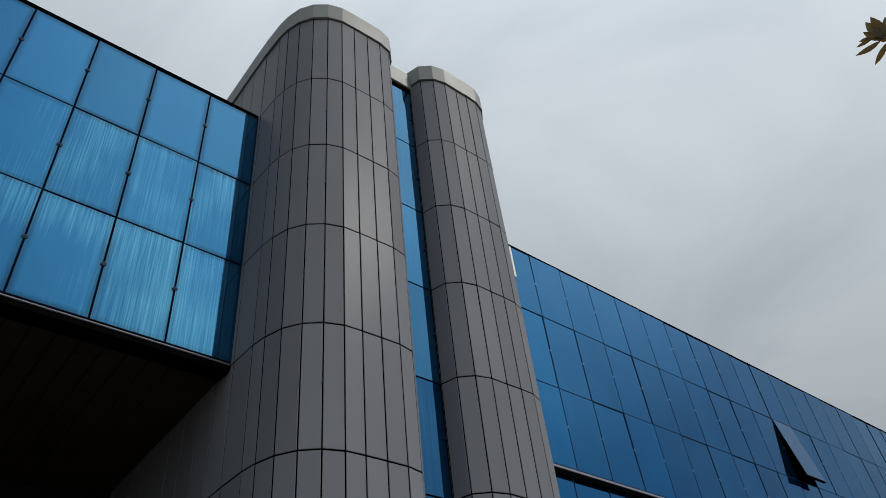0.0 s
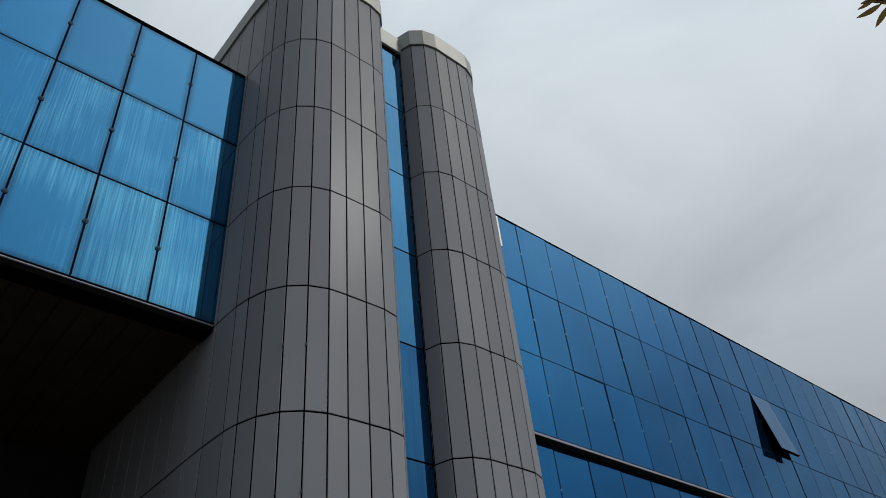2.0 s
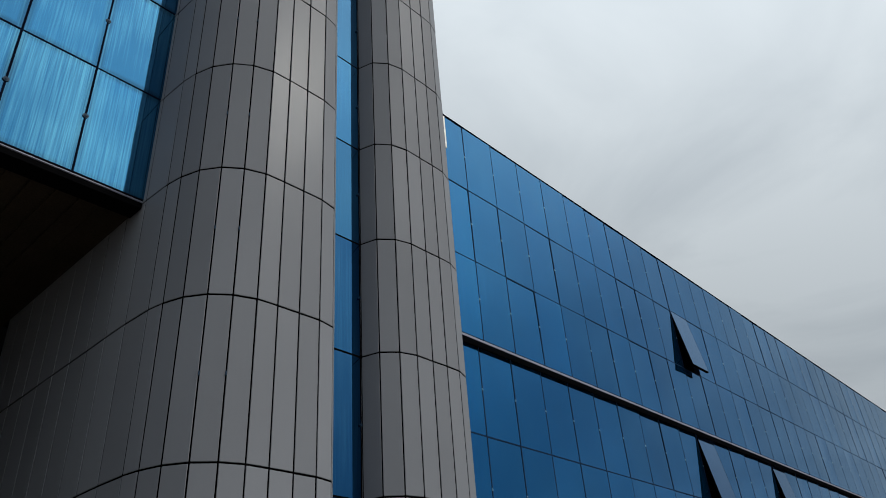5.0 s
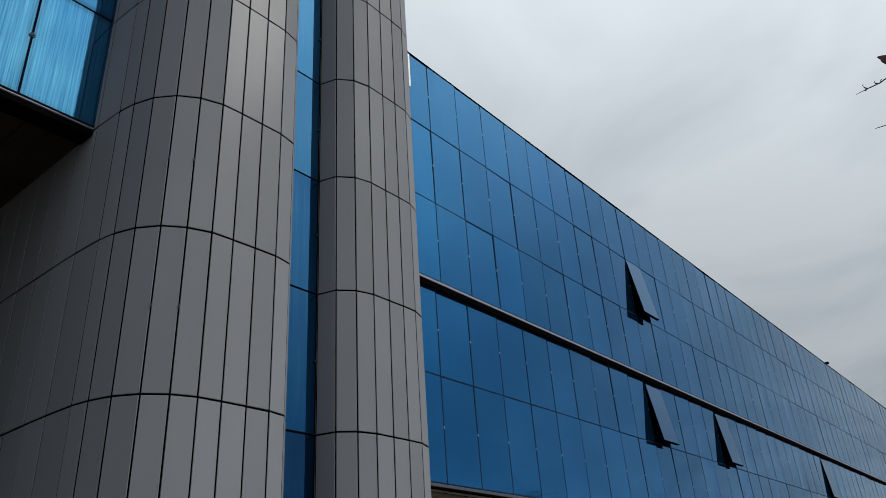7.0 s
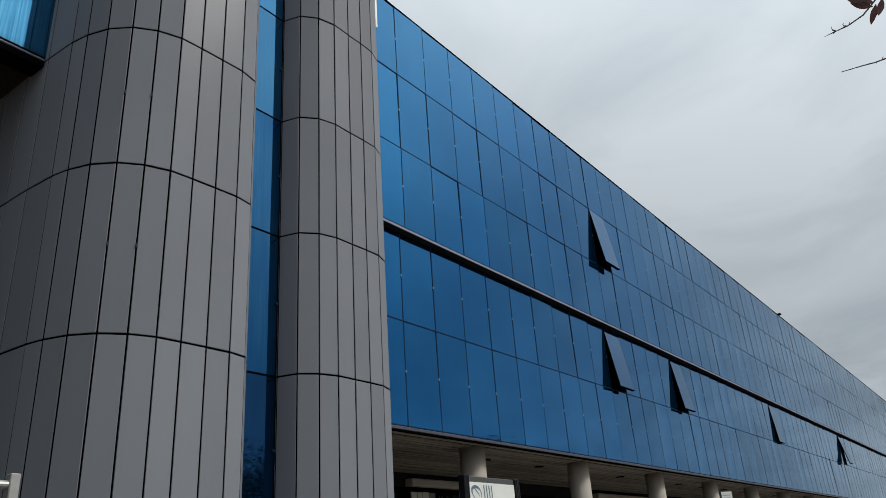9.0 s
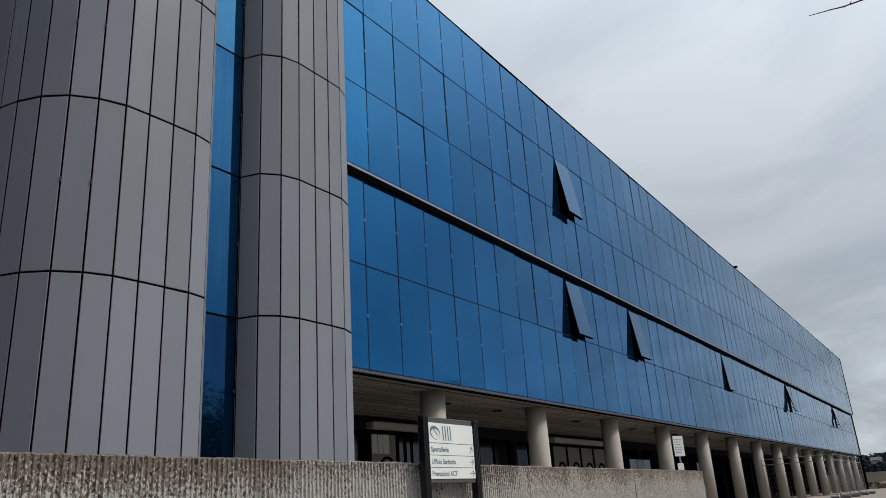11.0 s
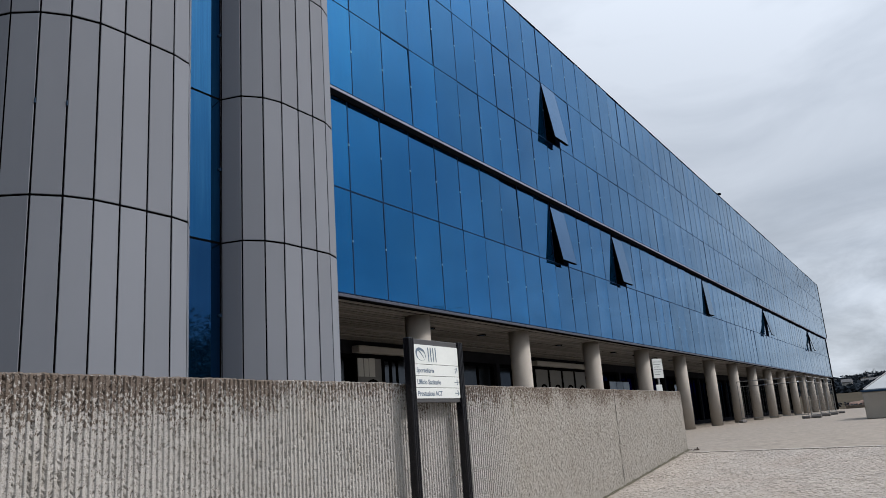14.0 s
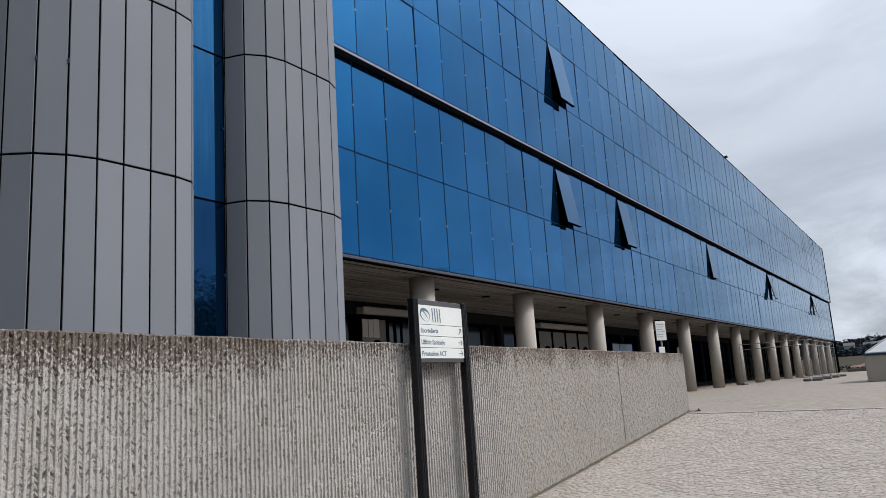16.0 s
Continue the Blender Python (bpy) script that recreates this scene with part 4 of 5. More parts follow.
def up(h):
    """Height of a line of the sign, from its place on the board of 0.52."""
    return 0.912 + (h - 0.835) * 1.081


sg = thing("direction_sign", (SX, (SY0 + SY1) / 2, sign_foot), "white direction sign between two black ribbed posts", "sign")
for y in (SY0, SY1 - 0.076):
    bm = bmesh.new()
    for k in range(3):
        box(bm, (SX - 0.035, y + 0.0265 * k, sign_foot - 0.05), (SX + 0.035, y + 0.0265 * k + 0.022, up(1.355)), 0.006)
    box(bm, (SX - 0.025, y + 0.004, sign_foot - 0.05), (SX + 0.022, y + 0.071, up(1.345)))
    part("post", bm, BLACK_METAL, sg, "glossy black ribbed post")
a, b = SY0 + 0.078, SY1 - 0.078
part("board", boxes(((SX - 0.028, a, up(0.835)), (SX + 0.016, b, up(1.35))), bevel=0.004), material("sign_back", (0.045, 0.045, 0.048), 0.5, vary=0.1, bump=0.0), sg, "dark grey sign body")
faces_z = ((up(1.305), up(1.147)), (up(1.143), up(1.052)), (up(1.048), up(0.957)), (up(0.953), up(0.868)))
for z1, z0 in faces_z:
    part("plate", boxes(((SX + 0.0165, a + 0.006, z0), (SX + 0.022, b - 0.006, z1)), bevel=0.0015), WHITE, sg, "white enamel plate")
FACE = Matrix(((0, 0, 1, SX + 0.0225), (1, 0, 0, 0), (0, 1, 0, 0), (0, 0, 0, 1)))


def lettering(text, y, z, size):
    cu = bpy.data.curves.new("lettering", "FONT")
    cu.body, cu.size, cu.extrude, cu.offset = text, size, 0.0006, 0.0011
    tmp = new("lettering", cu)
    me = bpy.data.meshes.new_from_object(tmp)
    bpy.data.objects.remove(tmp)
    me.materials.clear()
    me.materials.append(PRINT)
    for v in me.vertices:
        v.co = FACE @ Vector((v.co.x + y, v.co.y + z, v.co.z))
    link("lettering", me, sg, "dark grey lettering")


lettering("Sportelleria", a + 0.03, up(1.078), 0.059)
lettering("Ufficio Sanitario", a + 0.03, up(0.983), 0.059)
lettering("Prestazioni ACT", a + 0.03, up(0.890), 0.059)


def arrow(y, z, turn):
    bm = bmesh.new()
    r = Matrix.Translation((SX + 0.0235, y, z)) @ Matrix.Rotation(radians(turn), 4, "X")
    box(bm, (-0.0008, -0.035, -0.0035), (0.0008, 0.035, 0.0035), m=r)
    for s in (-1, 1):
        box(bm, (-0.0008, -0.036, -0.0035), (0.0008, 0.0, 0.0035), m=r @ Matrix.Translation((0, 0.034, 0)) @ Matrix.Rotation(radians(42 * s), 4, "X"))
    part("arrow", bm, PRINT, sg, "thin dark arrow")


arrow(b - 0.06, up(1.098), 55)
arrow(b - 0.06, up(1.003), 0)
arrow(b - 0.06, up(0.911), 0)
# emblem: a tilted ring with a band through it, and four tall bars
bm = bmesh.new()
N = 28
cy, cz = a + 0.105, up(1.226)
ring = []
for k in range(N):
    t = 2 * math.pi * k / N
    w = 0.014 + 0.012 * math.cos(t - 2.2)
    c, s = math.cos(t), math.sin(t)
    for r1, r2 in ((0.078, 0.056), (0.078 - w, 0.056 - w)):
        yy, zz = r1 * c, r2 * s
        ring.append(bm.verts.new((SX + 0.0235, cy + yy + 0.18 * zz, cz + zz - 0.25 * yy)))
for k in range(N):
    i, j = 2 * k, 2 * ((k + 1) % N)
    bm.faces.new((ring[i], ring[j], ring[j + 1], ring[i + 1]))
part("emblem_ring", bm, PRINT, sg, "grey-blue oval ring")
bm = bmesh.new()
lens = []
for k in range(13):
    t = math.pi * k / 12
    lens.append((0.058 * math.cos(t), 0.016 * math.sin(t)))
for k in range(11, 0, -1):
    t = math.pi * k / 12
    lens.append((0.058 * math.cos(t), 0.004 * math.sin(t)))
bm.faces.new([bm.verts.new((SX + 0.0237, cy + 0.80 * u + 0.45 * v, cz - 0.62 * u + 0.85 * v)) for u, v in lens])
part("emblem_band", bm, PRINT, sg, "grey-blue curved band across the ring")
bm = bmesh.new()
for k in range(4):
    y = a + 0.215 + 0.040 * k
    vs = [bm.verts.new((SX + 0.0235, y + dy, z)) for dy, z in ((0, up(1.285)), (0.017, up(1.285)), (0.024, up(1.168)), (0.010, up(1.168)))]
    bm.faces.new(vs)
tagged(part("emblem_bars", bm, PRINT, sg, "four tall grey-blue bars"), kind="stuff")

# ---- small notice on a pole in the forecourt ----
npole = thing("notice_sign", (-6.12, 20.13, 0), "small white notice plate on a grey pole", "sign")
bm = bmesh.new()
rod(bm, (-6.14, 20.16, 0), (-6.14, 20.16, 2.08), 0.025, seg=10)
part("pole", bm, PIPE, npole)
m = Matrix.Translation((-6.12, 20.13, 1.855)) @ Matrix.Rotation(radians(-38), 4, "Z")
part("plate", box(bmesh.new(), (0.0, -0.15, -0.25), (0.02, 0.15, 0.25), 0.004, m), WHITE, npole, "white plate")
bm = bmesh.new()
for k in range(6):
    box(bm, (0.0205, -0.12, 0.16 - 0.065 * k), (0.022, 0.11 - 0.03 * (k % 3), 0.175 - 0.065 * k), m=m)
tagged(part("print_bars", bm, LINE, npole, "faint printed lines"), kind="stuff")
part("lower_plate", box(bmesh.new(), (0.0, -0.12, -0.58), (0.02, 0.06, -0.42), 0.004, m), WHITE, npole, "small white plate")

# ---- temporary fence panels by the colonnade ----
def fence_panel(x, y, length):
    f = thing("fence_panel", (x, y, 0), "grey tubular fence frame standing on flat feet", "fence", "temporary fence panels")
    for yy in (y, y + length):
        bm = bmesh.new()
        rod(bm, (x, yy, 0.06), (x, yy, 2.08), 0.019, seg=8)
        part("post", bm, FENCE_STEEL, f)
    for z in (0.20, 1.80, 2.06):
        bm = bmesh.new()
        rod(bm, (x, y, z), (x, y + length, z), 0.016, seg=8)
        part("rail", bm, FENCE_STEEL, f)
    for yy in (y, y + length):
        bm = boxes(((x - 0.45, yy - 0.13, 0.0), (x + 0.45, yy + 0.13, 0.13)), bevel=0.03)
        part("foot", bm, RUBBER, f, "grey weight block")
    wires = bmesh.new()
    for k in range(1, 30):
        yw = y + length * k / 30
        box(wires, (x - 0.0015, yw - 0.0015, 0.2), (x + 0.0015, yw + 0.0015, 1.8))
    for k in range(1, 7):
        box(wires, (x - 0.004, y, 0.2 + 0.228 * k), (x - 0.002, y + length, 0.203 + 0.228 * k))
    tagged(part("wire_mesh", wires, FENCE_STEEL, f, "thin wire infill"), kind="stuff")
    return f


fp = fence_panel(-5.5, 42.3, 3.6)
for y in (46.1, 49.9):
    copy_thing(fp, Matrix.Translation((-5.5, y, 0)))
copy_thing(fp, Matrix.Translation((-8.75, 42.15, 0)) @ Matrix.Rotation(radians(-90), 4, "Z") @ Matrix.Diagonal((1, 0.87, 1, 1)))

# ---- roof light block in the forecourt ----
rl = thing("roof_light", (-0.55, 34.4, 0), "square concrete upstand carrying a glazed pyramid roof light", "skylight")
bm = boxes(((-2.42, 32.5, 0), (1.33, 36.3, 0.96)), bevel=0.02)
part("upstand", bm, material("dull_render", (0.30, 0.272, 0.232), 0.9, mottle=1.2, vary=0.2, bump=0.2, spec=0.1), rl, "beige rendered upstand")
part("rim", boxes(((-2.46, 32.46, 0.965), (1.37, 36.34, 1.03)), bevel=0.01), STEEL, rl, "dark metal rim")
apex = Vector((-0.55, 34.4, 2.3))
base = [Vector(p) for p in ((-2.37, 32.55, 1.062), (1.28, 32.55, 1.062), (1.28, 36.25, 1.062), (-2.37, 36.25, 1.062))]
GLAZE = material("pale_glazing", (0.40, 0.41, 0.41), 0.35, 0.1, vary=0.08, bump=0.0)
for k in range(4):
    p, q = base[k], base[(k + 1) % 4]
    bm = bmesh.new()
    vs = [bm.verts.new(v) for v in (p, q, apex)]
    ins = [bm.verts.new(v - Vector((0, 0, 0.03))) for v in (p, q, apex)]
    bm.faces.new(vs)
    bm.faces.new(ins[::-1])
    for i in range(3):
        bm.faces.new((vs[i], vs[(i + 1) % 3], ins[(i + 1) % 3], ins[i]))
    part("pane", bm, GLAZE, rl)
    bm = bmesh.new()
    rod(bm, p, apex, 0.03, seg=6)
    part("glazing_bar", bm, PIPE, rl)


# ---- trees ----
def leaf_shape(bm, at, along, length, width, side):
    along = along.normalized()
    s = along.cross(side).normalized()
    n = s.cross(along)
    tip = at + along * length
    a = at + along * length * 0.4 + s * width * 0.5 + n * width * 0.12
    b = at + along * length * 0.4 - s * width * 0.5 + n * width * 0.12
    c = at + along * length * 0.76 + s * width * 0.42 + n * width * 0.10
    d = at + along * length * 0.76 - s * width * 0.42 + n * width * 0.10
    mid = at + along * length * 0.5
    vs = [bm.verts.new(p) for p in (at, a, c, tip, d, b, mid)]
    for i, j in ((0, 1), (1, 2), (2, 3), (3, 4), (4, 5), (5, 0)):
        bm.faces.new((vs[i], vs[j], vs[6]))


def tree(at, height, spread, seed, leaf, count, label):
    """Tapered trunk, forking limbs and a crown of separate leaves with gaps."""
    r = random.Random(seed)
    at = Vector(at)
    t = thing("tree", at, label, "tree", "trees by the forecourt")
    bm = bmesh.new()
    fork = at + Vector((r.uniform(-0.1, 0.1), r.uniform(-0.1, 0.1), height * 0.38))
    limb(bm, [at - Vector((0, 0, 0.1)), at + (fork - at) * 0.5 + Vector((0.04, 0.03, 0)), fork], [height * 0.028, height * 0.022, height * 0.017], 9)
    part("trunk", bm, BARK, t)
    ends = []
    for k in range(9):
        a = 2 * math.pi * k / 9 + r.uniform(-0.3, 0.3)
        e = fork + Vector((math.cos(a) * spread * r.uniform(0.35, 0.9), math.sin(a) * spread * r.uniform(0.35, 0.9), height * r.uniform(0.12, 0.55)))
        midp = fork + (e - fork) * 0.5 + Vector((0, 0, height * 0.06))
        bm = bmesh.new()
        limb(bm, [fork - Vector((0, 0, 0.03)), midp, e], [height * 0.011, height * 0.007, height * 0.003], 6)
        part("limb", bm, BARK, t)
        ends += [midp, e, (midp + e) / 2]
    bm = bmesh.new()
    for k in range(count):
        c = r.choice(ends)
        p = c + Vector((r.gauss(0, spread * 0.17), r.gauss(0, spread * 0.17), r.gauss(0, height * 0.055)))
        d = Vector((r.uniform(-1, 1), r.uniform(-1, 1), r.uniform(-0.8, 0.6)))
        leaf_shape(bm, p, d, leaf * r.uniform(0.7, 1.3), leaf * 0.36, Vector((r.uniform(-1, 1), r.uniform(-1, 1), 1)))
    part("crown", bm, LEAF, t, "loose crown of narrow green leaves")
    return t


tree((8.5, 18.5, 0), 6.0, 2.3, 3, 0.20, 5200, "broad evergreen tree beside the forecourt")
tree((10.5, 22.0, 0), 6.4, 2.4, 4, 0.20, 5200, "broad evergreen tree beside the forecourt")
tree((10.0, 43.0, 0), 8.75, 1.6, 6, 0.26, 3600, "taller slender tree beside the forecourt")
near_tree = tree((2.3, 2.6, ramp(2.3, 2.6)), 5.0, 1.0, 9, 0.085, 2600, "small bronze-leaved tree reaching over the ramp")

# three sprigs of the near tree reach out over the ramp
def broad_leaf(bm, at, along, length, width, curl):
    """One rounded, slightly folded leaf blade with a pointed tip."""
    at, along = Vector(at), Vector(along).normalized()
    s = along.cross(Vector((0, 1, 0.1))).normalized()
    n = s.cross(along)
    rows = []
    for f, w in ((0.0, 0.05), (0.12, 0.42), (0.3, 0.86), (0.5, 1.0), (0.7, 0.82), (0.87, 0.45), (1.0, 0.02)):
        mid = at + along * length * f + n * curl * length * f * f
        rows.append([bm.verts.new(mid + s * width * 0.5 * w * k + n * width * 0.16 * abs(k) * w) for k in (-1, 0, 1)])
    for u, v in zip(rows, rows[1:]):
        for k in (0, 1):
            bm.faces.new((u[k], u[k + 1], v[k + 1], v[k]))


def sprig(pts, radii, leaves, mat):
    bm = bmesh.new()
    limb(bm, pts, radii, 7)
    tw = part("twig", bm, BARK, near_tree, "thin bare twig")
    for at, along, length, width, curl in leaves:
        bm = bmesh.new()
        broad_leaf(bm, at, along, length, width, curl)
        link("leaf", mesh(bm, "leaf", mat, True), tw)
    return tw


def buds(tw, spots):
    for p, d in spots:
        p, d = Vector(p), Vector(d)
        bm = bmesh.new()
        limb(bm, [p, p + d * 0.5, p + d * 0.9 + Vector((0.004, 0, 0.004)), p + d + Vector((0.010, 0, 0.006))], [0.0034, 0.0026, 0.0016, 0.0008], 5)
        link("bud", mesh(bm, "bud", BARK), tw)


sprig([(1.583, 2.682, 2.650), (0.583, 2.632, 2.950), (0.203, 2.542, 3.120), (0.063, 2.522, 3.190), (0.033, 2.522, 3.225)], [0.010, 0.007, 0.004, 0.0028, 0.0012],
      [((0.053, 2.522, 3.222), (-0.96, 0, 0.27), 0.073, 0.020, 0.1), ((0.043, 2.520, 3.233), (-0.97, 0, 0.50), 0.045, 0.016, 0.1),
       ((0.063, 2.527, 3.188), (-1.0, 0, 0.10), 0.100, 0.028, -0.1), ((0.075, 2.524, 3.158), (-0.85, 0, -0.53), 0.094, 0.027, 0.1),
       ((0.073, 2.517, 3.187), (-0.07, 0, 1.0), 0.138, 0.040, 0.1), ((0.083, 2.522, 3.192), (0.05, 0, 1.0), 0.118, 0.042, -0.1),
       ((0.095, 2.527, 3.177), (0.25, 0, 0.97), 0.12, 0.045, 0.15), ((0.073, 2.529, 3.187), (-0.38, 0, 0.92), 0.098, 0.034, -0.1),
       ((0.113, 2.522, 3.150), (-0.4, 0, 0.5), 0.10, 0.040, 0.1), ((0.123, 2.532, 3.150), (0.5, 0, 0.8), 0.11, 0.045, 0.1),
       ((0.113, 2.522, 3.150), (0.1, 0, -1), 0.09, 0.03, 0.1)], LEAF_GOLD)
tw = sprig([(1.331, 2.911, 3.133), (0.431, 3.071, 2.963), (0.081, 3.101, 2.728), (0.001, 3.111, 2.645), (-0.049, 3.113, 2.607), (-0.109, 3.115, 2.589), (-0.159, 3.115, 2.586), (-0.199, 3.116, 2.583)],
           [0.008, 0.0055, 0.0036, 0.0032, 0.0029, 0.0026, 0.0020, 0.0008],
           [((-0.001, 3.111, 2.639), (-0.75, 0, 0.66), 0.112, 0.036, 0.1), ((-0.009, 3.116, 2.628), (-0.77, 0, 0.60), 0.086, 0.030, -0.1),
            ((0.003, 3.111, 2.631), (-0.45, 0, -0.88), 0.085, 0.024, 0.1), ((0.029, 3.111, 2.645), (-0.40, 0, -0.90), 0.080, 0.026, -0.1),
            ((0.061, 3.111, 2.683), (-0.6, 0, 0.7), 0.09, 0.034, 0.1)], LEAF_RED)
buds(tw, (((-0.154, 3.115, 2.586), (-0.018, 0, 0.022)), ((-0.159, 3.115, 2.586), (-0.012, 0, -0.010)), ((-0.114, 3.115, 2.589), (-0.016, 0, 0.012)), ((-0.099, 3.115, 2.592), (-0.008, 0, 0.004))))
tw = sprig([(1.346, 2.947, 2.558), (0.546, 3.117, 2.458), (0.136, 3.187, 2.436), (0.036, 3.197, 2.435), (-0.064, 3.197, 2.436), (-0.104, 3.197, 2.442), (-0.184, 3.197, 2.450)],
           [0.007, 0.005, 0.0036, 0.0032, 0.0026, 0.0024, 0.0014],
           [((0.061, 3.197, 2.437), (-0.85, 0, 0.52), 0.045, 0.017, 0.1), ((0.071, 3.197, 2.432), (-0.90, 0, -0.32), 0.036, 0.013, 0.1)], LEAF_RED)
buds(tw, (((0.006, 3.197, 2.435), (-0.010, 0, 0.008)), ((-0.059, 3.197, 2.436), (-0.008, 0, -0.006)), ((-0.034, 3.197, 2.436), (-0.008, 0, 0.004))))

# ---- distance ----
bm = boxes(((-7.9, 86.0, -1.2), (60, 86.4, 0.30)), bevel=0.02)
tagged(link("wall_forecourt_edge", mesh(bm, "wall_forecourt_edge", material("edge_stone", (0.10, 0.08, 0.06), 0.9, vary=0.25)), None), "low brown kerb wall at the end of the forecourt", "wall", kind="structure")
rw = random.Random(21)
vv, ff = [], []


def clump(x, y, s, sprays):
    """An uneven crown: small tilted sprays scattered through a flattened ball, thinner towards its edge."""
    z = ground_height(x, y) + s * 0.45
    wide, tall = rw.uniform(0.9, 1.4), rw.uniform(0.55, 0.95)
    for k in range(sprays):
        d = Vector((rw.gauss(0, 1), rw.gauss(0, 1), rw.gauss(0, 1))).normalized() * s * rw.uniform(0.25, 1.0)
        c = Vector((x + d.x * wide, y + d.y * wide, z + d.z * tall))
        u = Vector((rw.uniform(-1, 1), rw.uniform(-1, 1), rw.uniform(-0.6, 0.6))) * s * 0.42
        w = Vector((rw.uniform(-1, 1), rw.uniform(-1, 1), rw.uniform(-0.9, 0.9))) * s * 0.42
        o = len(vv)
        vv.extend((tuple(c - u), tuple(c + w), tuple(c + u), tuple(c - w)))
        ff.append((o, o + 1, o + 2, o + 3))


for k in range(2300):
    y = rw.uniform(480, 900)
    clump(y * math.tan(radians(rw.uniform(-9, 4))), y, rw.uniform(1.2, 3.6), 34)
for k in range(90):
    clump(rw.uniform(-16, 2), rw.uniform(146, 175), rw.uniform(0.25, 0.6), 18)
me = bpy.data.meshes.new("far_woods")
me.from_pydata(vv, [], ff)
me.materials.append(WOOD)
tagged(new("far_woods", me), "dark scrub woods on the far hillside", "woods", kind="stuff")


def house(x, y, w, d, h, roof_mat):
    z = ground_height(x, y) - 0.5
    ho = thing("house", (x, y, z), "small pale house on the far hillside", "house", "hillside houses")
    part("wall", boxes(((x - w / 2, y - d / 2, z), (x + w / 2, y + d / 2, z + h))), HOUSE, ho)
    bm = bmesh.new()
    vs = [bm.verts.new(v) for v in ((x - w / 2 - 0.4, y - d / 2 - 0.4, z + h), (x + w / 2 + 0.4, y - d / 2 - 0.4, z + h), (x + w / 2 + 0.4, y + d / 2 + 0.4, z + h),
                                    (x - w / 2 - 0.4, y + d / 2 + 0.4, z + h), (x - w / 2 - 0.4, y, z + h + 2), (x + w / 2 + 0.4, y, z + h + 2))]
    for f in ((0, 1, 5, 4), (2, 3, 4, 5), (0, 4, 3), (1, 2, 5), (0, 3, 2, 1)):
        bm.faces.new([vs[i] for i in f])
    part("roof", bm, roof_mat, ho)
    for k in range(3):
        a = x - w / 2 + w * (k + 0.3) / 3
        for s in range(max(1, int(h // 3))):
            part("window", boxes(((a, y - d / 2 - 0.05, z + 1.4 + 3 * s), (a + w * 0.13, y - d / 2 + 0.05, z + 2.8 + 3 * s))), PANE_DARK, ho)


for k in range(16):
    y = rw.uniform(560, 840)
    x = y * math.tan(radians(-6.2 + 5.6 * k / 15 + rw.uniform(-0.2, 0.2)))
    house(x, y, rw.uniform(4, 6), rw.uniform(4, 5), rw.choice((2.6, 2.8, 4.6)), TILE if k % 7 == 3 else ROOF)


def pylon(x, y):
    z = ground_height(x, y)
    p = thing("pylon", (x, y, z), "thin lattice power pylon on the skyline", "pylon", "power pylons")
    for sx in (-1, 1):
        for sy in (-1, 1):
            bm = bmesh.new()
            rod(bm, (x + 1.6 * sx, y + 1.6 * sy, z), (x + 0.3 * sx, y + 0.3 * sy, z + 7), 0.07, seg=4)
            part("leg", bm, PIPE, p)
    for k, zz in enumerate((4.6, 5.6, 6.6)):
        bm = boxes(((x - 1.7 + 0.2 * k, y - 0.12, z + zz), (x + 1.7 - 0.2 * k, y + 0.12, z + zz + 0.2)))
        part("cross_arm", bm, PIPE, p)


pylon(-56, 880)
pylon(-50, 900)

bm = bmesh.new()
for k in range(9):
    r = bmesh.ops.create_icosphere(bm, subdivisions=2, radius=1.0)
    c = Vector((-13 + 1.3 * k, 158 + 3 * math.sin(k * 2.1), ground_height(-9, 158) + 0.1))
    for v in r["verts"]:
        q = 1 + 0.35 * noise.noise(v.co * 1.7 + Vector((k, 0, 0)))
        v.co = c + Vector((v.co.x * 1.5 * q, v.co.y * 2.0, v.co.z * (0.55 + 0.12 * (k % 3)) * q))
tagged(link("earth_mound", mesh(bm, "earth_mound", material("red_earth", (0.125, 0.080, 0.062), 0.95, vary=0.45, mottle=0.7, bump=0.8, bump_scale=3)), None), "heap of reddish earth in the field", "mound", kind="stuff")

# moss and old leaves along the foot of the wall
rm = random.Random(17)
vv, ff = [], []
y = 5.5
while y < WALL_END - 0.02:
    w, hgt = 0.006 + 0.035 * max(0.0, noise.noise((y * 2.2, 0, 0))) + 0.012 * rm.random(), (0.006 + 0.014 * rm.random()) * (1.0 + 1.2 * max(0.0, noise.noise((y * 1.7, 3.0, 0))))
    z = ramp(WALL_X, y)
    vv += [(WALL_X - 0.01, y, z + hgt * 1.6), (WALL_X + 0.022, y, z + hgt), (WALL_X + 0.024 + w, y, z - 0.002)]
    y += 0.022
for i in range(len(vv) // 3 - 1):
    a = 3 * i
    ff += [(a, a + 3, a + 4, a + 1), (a + 1, a + 4, a + 5, a + 2)]
me = bpy.data.meshes.new("moss_strip")
me.from_pydata(vv, [], ff)
me.materials.append(material("moss", (0.075, 0.068, 0.045), 0.95, vary=0.4, grain=50, bump=0.6))
tagged(new("moss_strip", me), "dark moss and grit along the wall foot", "moss", kind="stuff")
bm = bmesh.new()
for k in range(26):
    p = Vector((WALL_X + rm.gauss(0.10, 0.05), WALL_END + rm.gauss(0.10, 0.07), 0.008))
    leaf_shape(bm, p, Vector((rm.uniform(-1, 1), rm.uniform(-1, 1), 0.25)), 0.06, 0.03, Vector((0, 0, 1)))
tagged(link("leaf_litter", mesh(bm, "leaf_litter", BARK), None), "small heap of dead leaves at the wall's end", "leaves", kind="stuff")

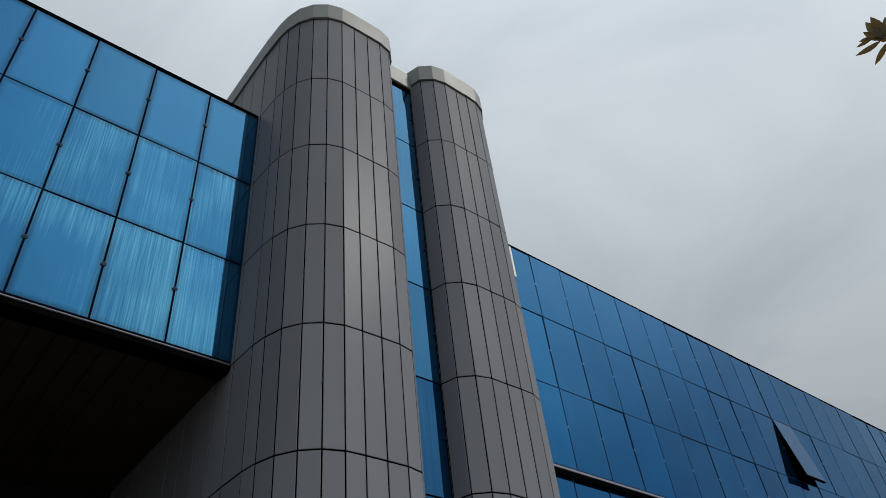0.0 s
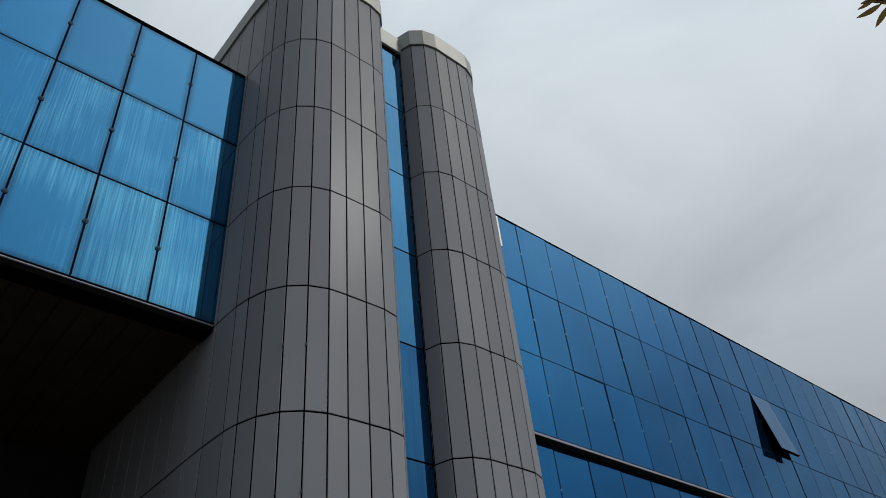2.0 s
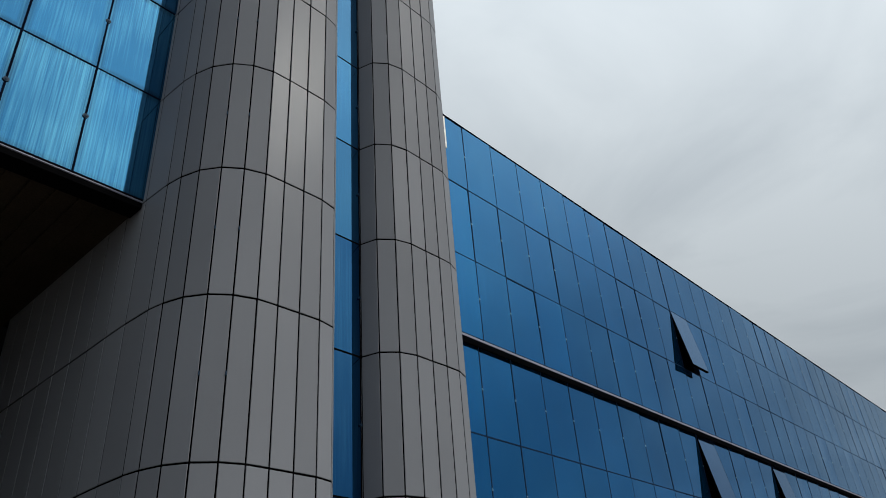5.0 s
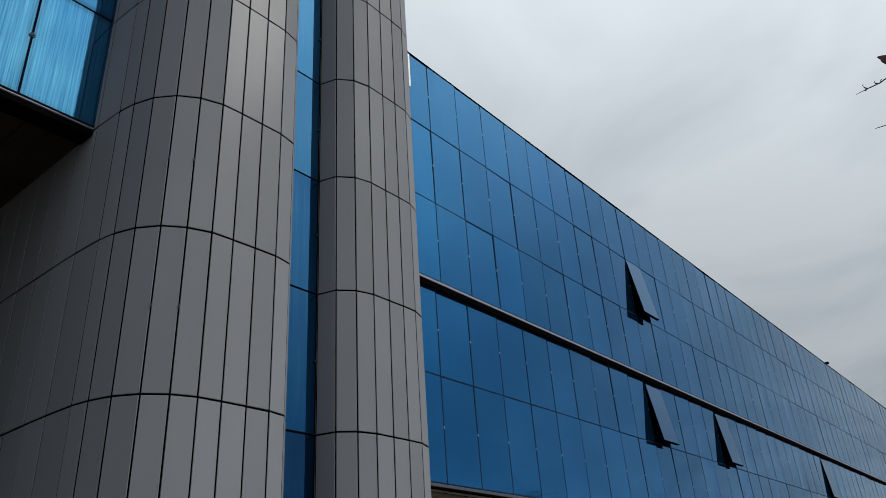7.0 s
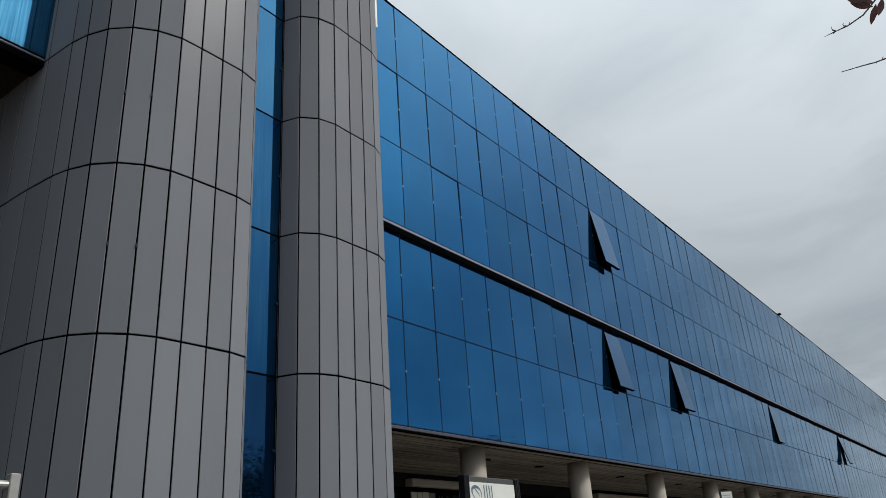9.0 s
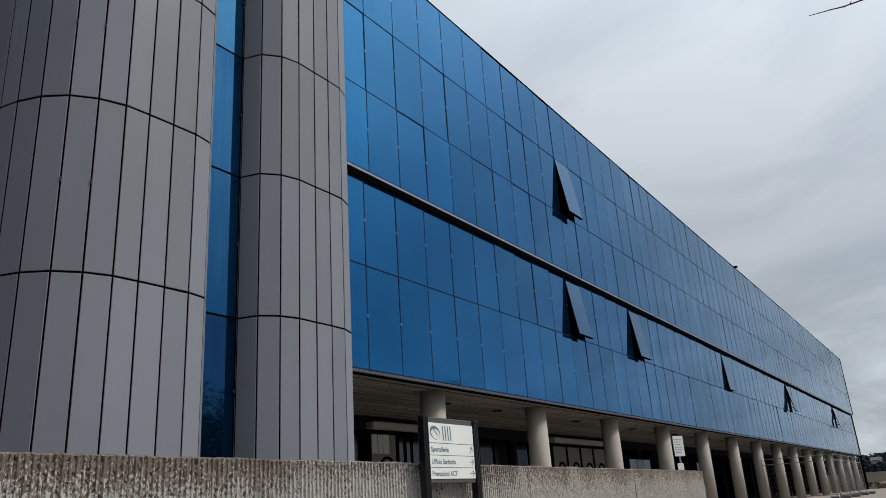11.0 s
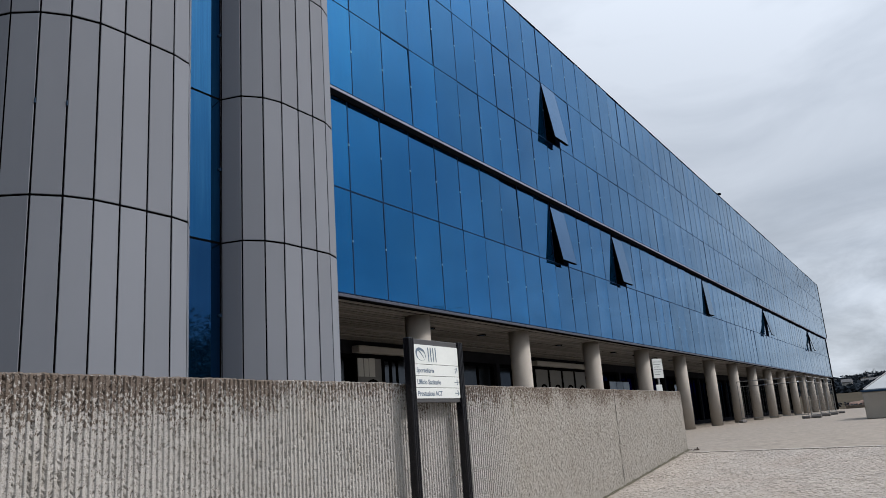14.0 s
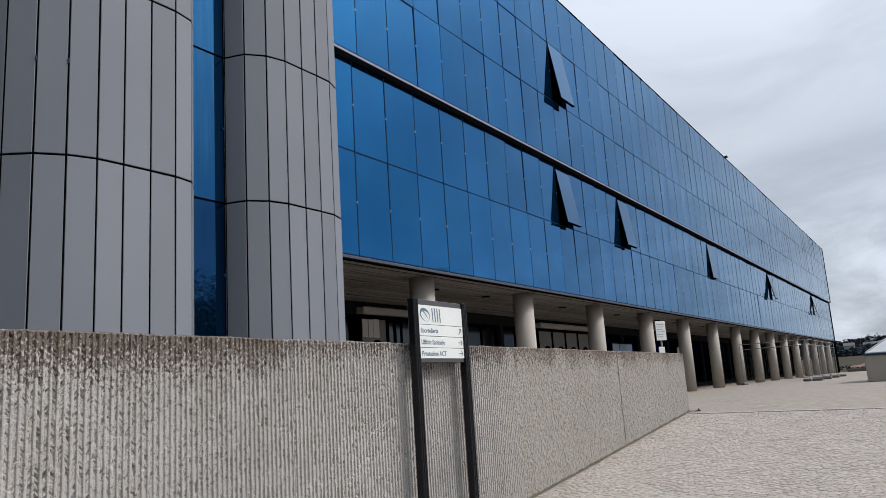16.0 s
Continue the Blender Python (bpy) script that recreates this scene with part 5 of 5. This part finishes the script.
# ---- cobbles of the ramp ----
strip = bmesh.new()
for i in range(24):
    xa = WALL_X + 0.02 + 0.5 * i
    ya = 14.05 - 0.2 * (xa + 4.02)
    box(strip, (xa, ya - 0.16 * 0.5, -0.03), (xa + 0.49, ya + 0.06, 0.0005), 0.0, Matrix.Translation((xa, ya, 0)) @ Matrix.Rotation(math.atan(-0.2), 4, "Z") @ Matrix.Translation((-xa, -ya, 0)))
tagged(link("trim_paving_edge", mesh(strip, "trim_paving_edge", COLUMN), None), "pale stone strip where ramp and forecourt meet", "kerb", kind="structure")
rc = random.Random(31)
COB = []
for v in range(4):
    bm = bmesh.new()
    n = 6
    low = [bm.verts.new((0.0286 * math.copysign(abs(math.cos(a)) ** 0.55, math.cos(a)) * rc.uniform(0.9, 1.06), 0.0286 * math.copysign(abs(math.sin(a)) ** 0.55, math.sin(a)) * rc.uniform(0.9, 1.06), -0.02))
           for a in (2 * math.pi * k / n + 0.3 for k in range(n))]
    mid = [bm.verts.new((p.co.x, p.co.y, 0.001)) for p in low]
    top = [bm.verts.new((p.co.x * 0.86, p.co.y * 0.88, 0.0035)) for p in low]
    for u, w in ((low, mid), (mid, top)):
        for k in range(n):
            bm.faces.new((u[k], u[(k + 1) % n], w[(k + 1) % n], w[k]))
    bm.faces.new(top)
    COB.append(mesh(bm, "cobble", STONE))
shapes = [([tuple(v.co) for v in c.vertices], [tuple(p.vertices) for p in c.polygons]) for c in COB]
paving = tagged(new("pavement_ramp", COB[0]), "worn grey-beige cobbles laid in wavy rows on the ramp", "pavement", kind="structure")
paving.matrix_basis = Matrix.Translation((2.4, 5.0, ramp(2.4, 5.0)))
PAVE_INV = paving.matrix_basis.inverted()
vv, ff, singles = [], [], 0
SLOPE = Matrix.Rotation(math.atan(0.086), 4, "X") @ Matrix.Rotation(-math.atan(0.017), 4, "Y")
for j in range(-132, 141):
    for i in range(141):
        x = -3.95 + 0.054 * i + rc.uniform(-0.013, 0.013) + 0.03 * math.sin(j * 0.9)
        y = 6.7 + 0.054 * j + 0.20 * abs(math.sin(i * 0.155 + 0.6 * math.sin(j * 0.21))) + rc.uniform(-0.015, 0.015)
        if x > 3.6 or y > 14.05 - 0.2 * (x + 4.02) - 0.105 or x < WALL_X + 0.07:
            continue
        m = Matrix.Translation((x, y, ramp(x, y) - 0.0035 + rc.uniform(-0.0018, 0.0018))) @ SLOPE @ pose(0, 0, 0, rc.gauss(0, 1.3), rc.gauss(0, 1.3), rc.uniform(0, 360))
        kind = rc.randrange(4)
        if singles < 300 and 7.8 < y < 9.0 and -2.6 < x < -1.4:
            ob = link("cobble", COB[kind], paving, m=m)
            ob.matrix_parent_inverse = PAVE_INV
            singles += 1
        else:
            o = len(vv)
            vs, fs = shapes[kind]
            vv += [tuple(m @ Vector(p)) for p in vs]
            ff += [tuple(o + q for q in f) for f in fs]
me = bpy.data.meshes.new("cobble_field")
me.from_pydata(vv, [], ff)
me.materials.append(STONE)
tagged(new("cobble_field", me), "worn grey-beige cobbles across the sloping ramp", "cobbles", kind="stuff")
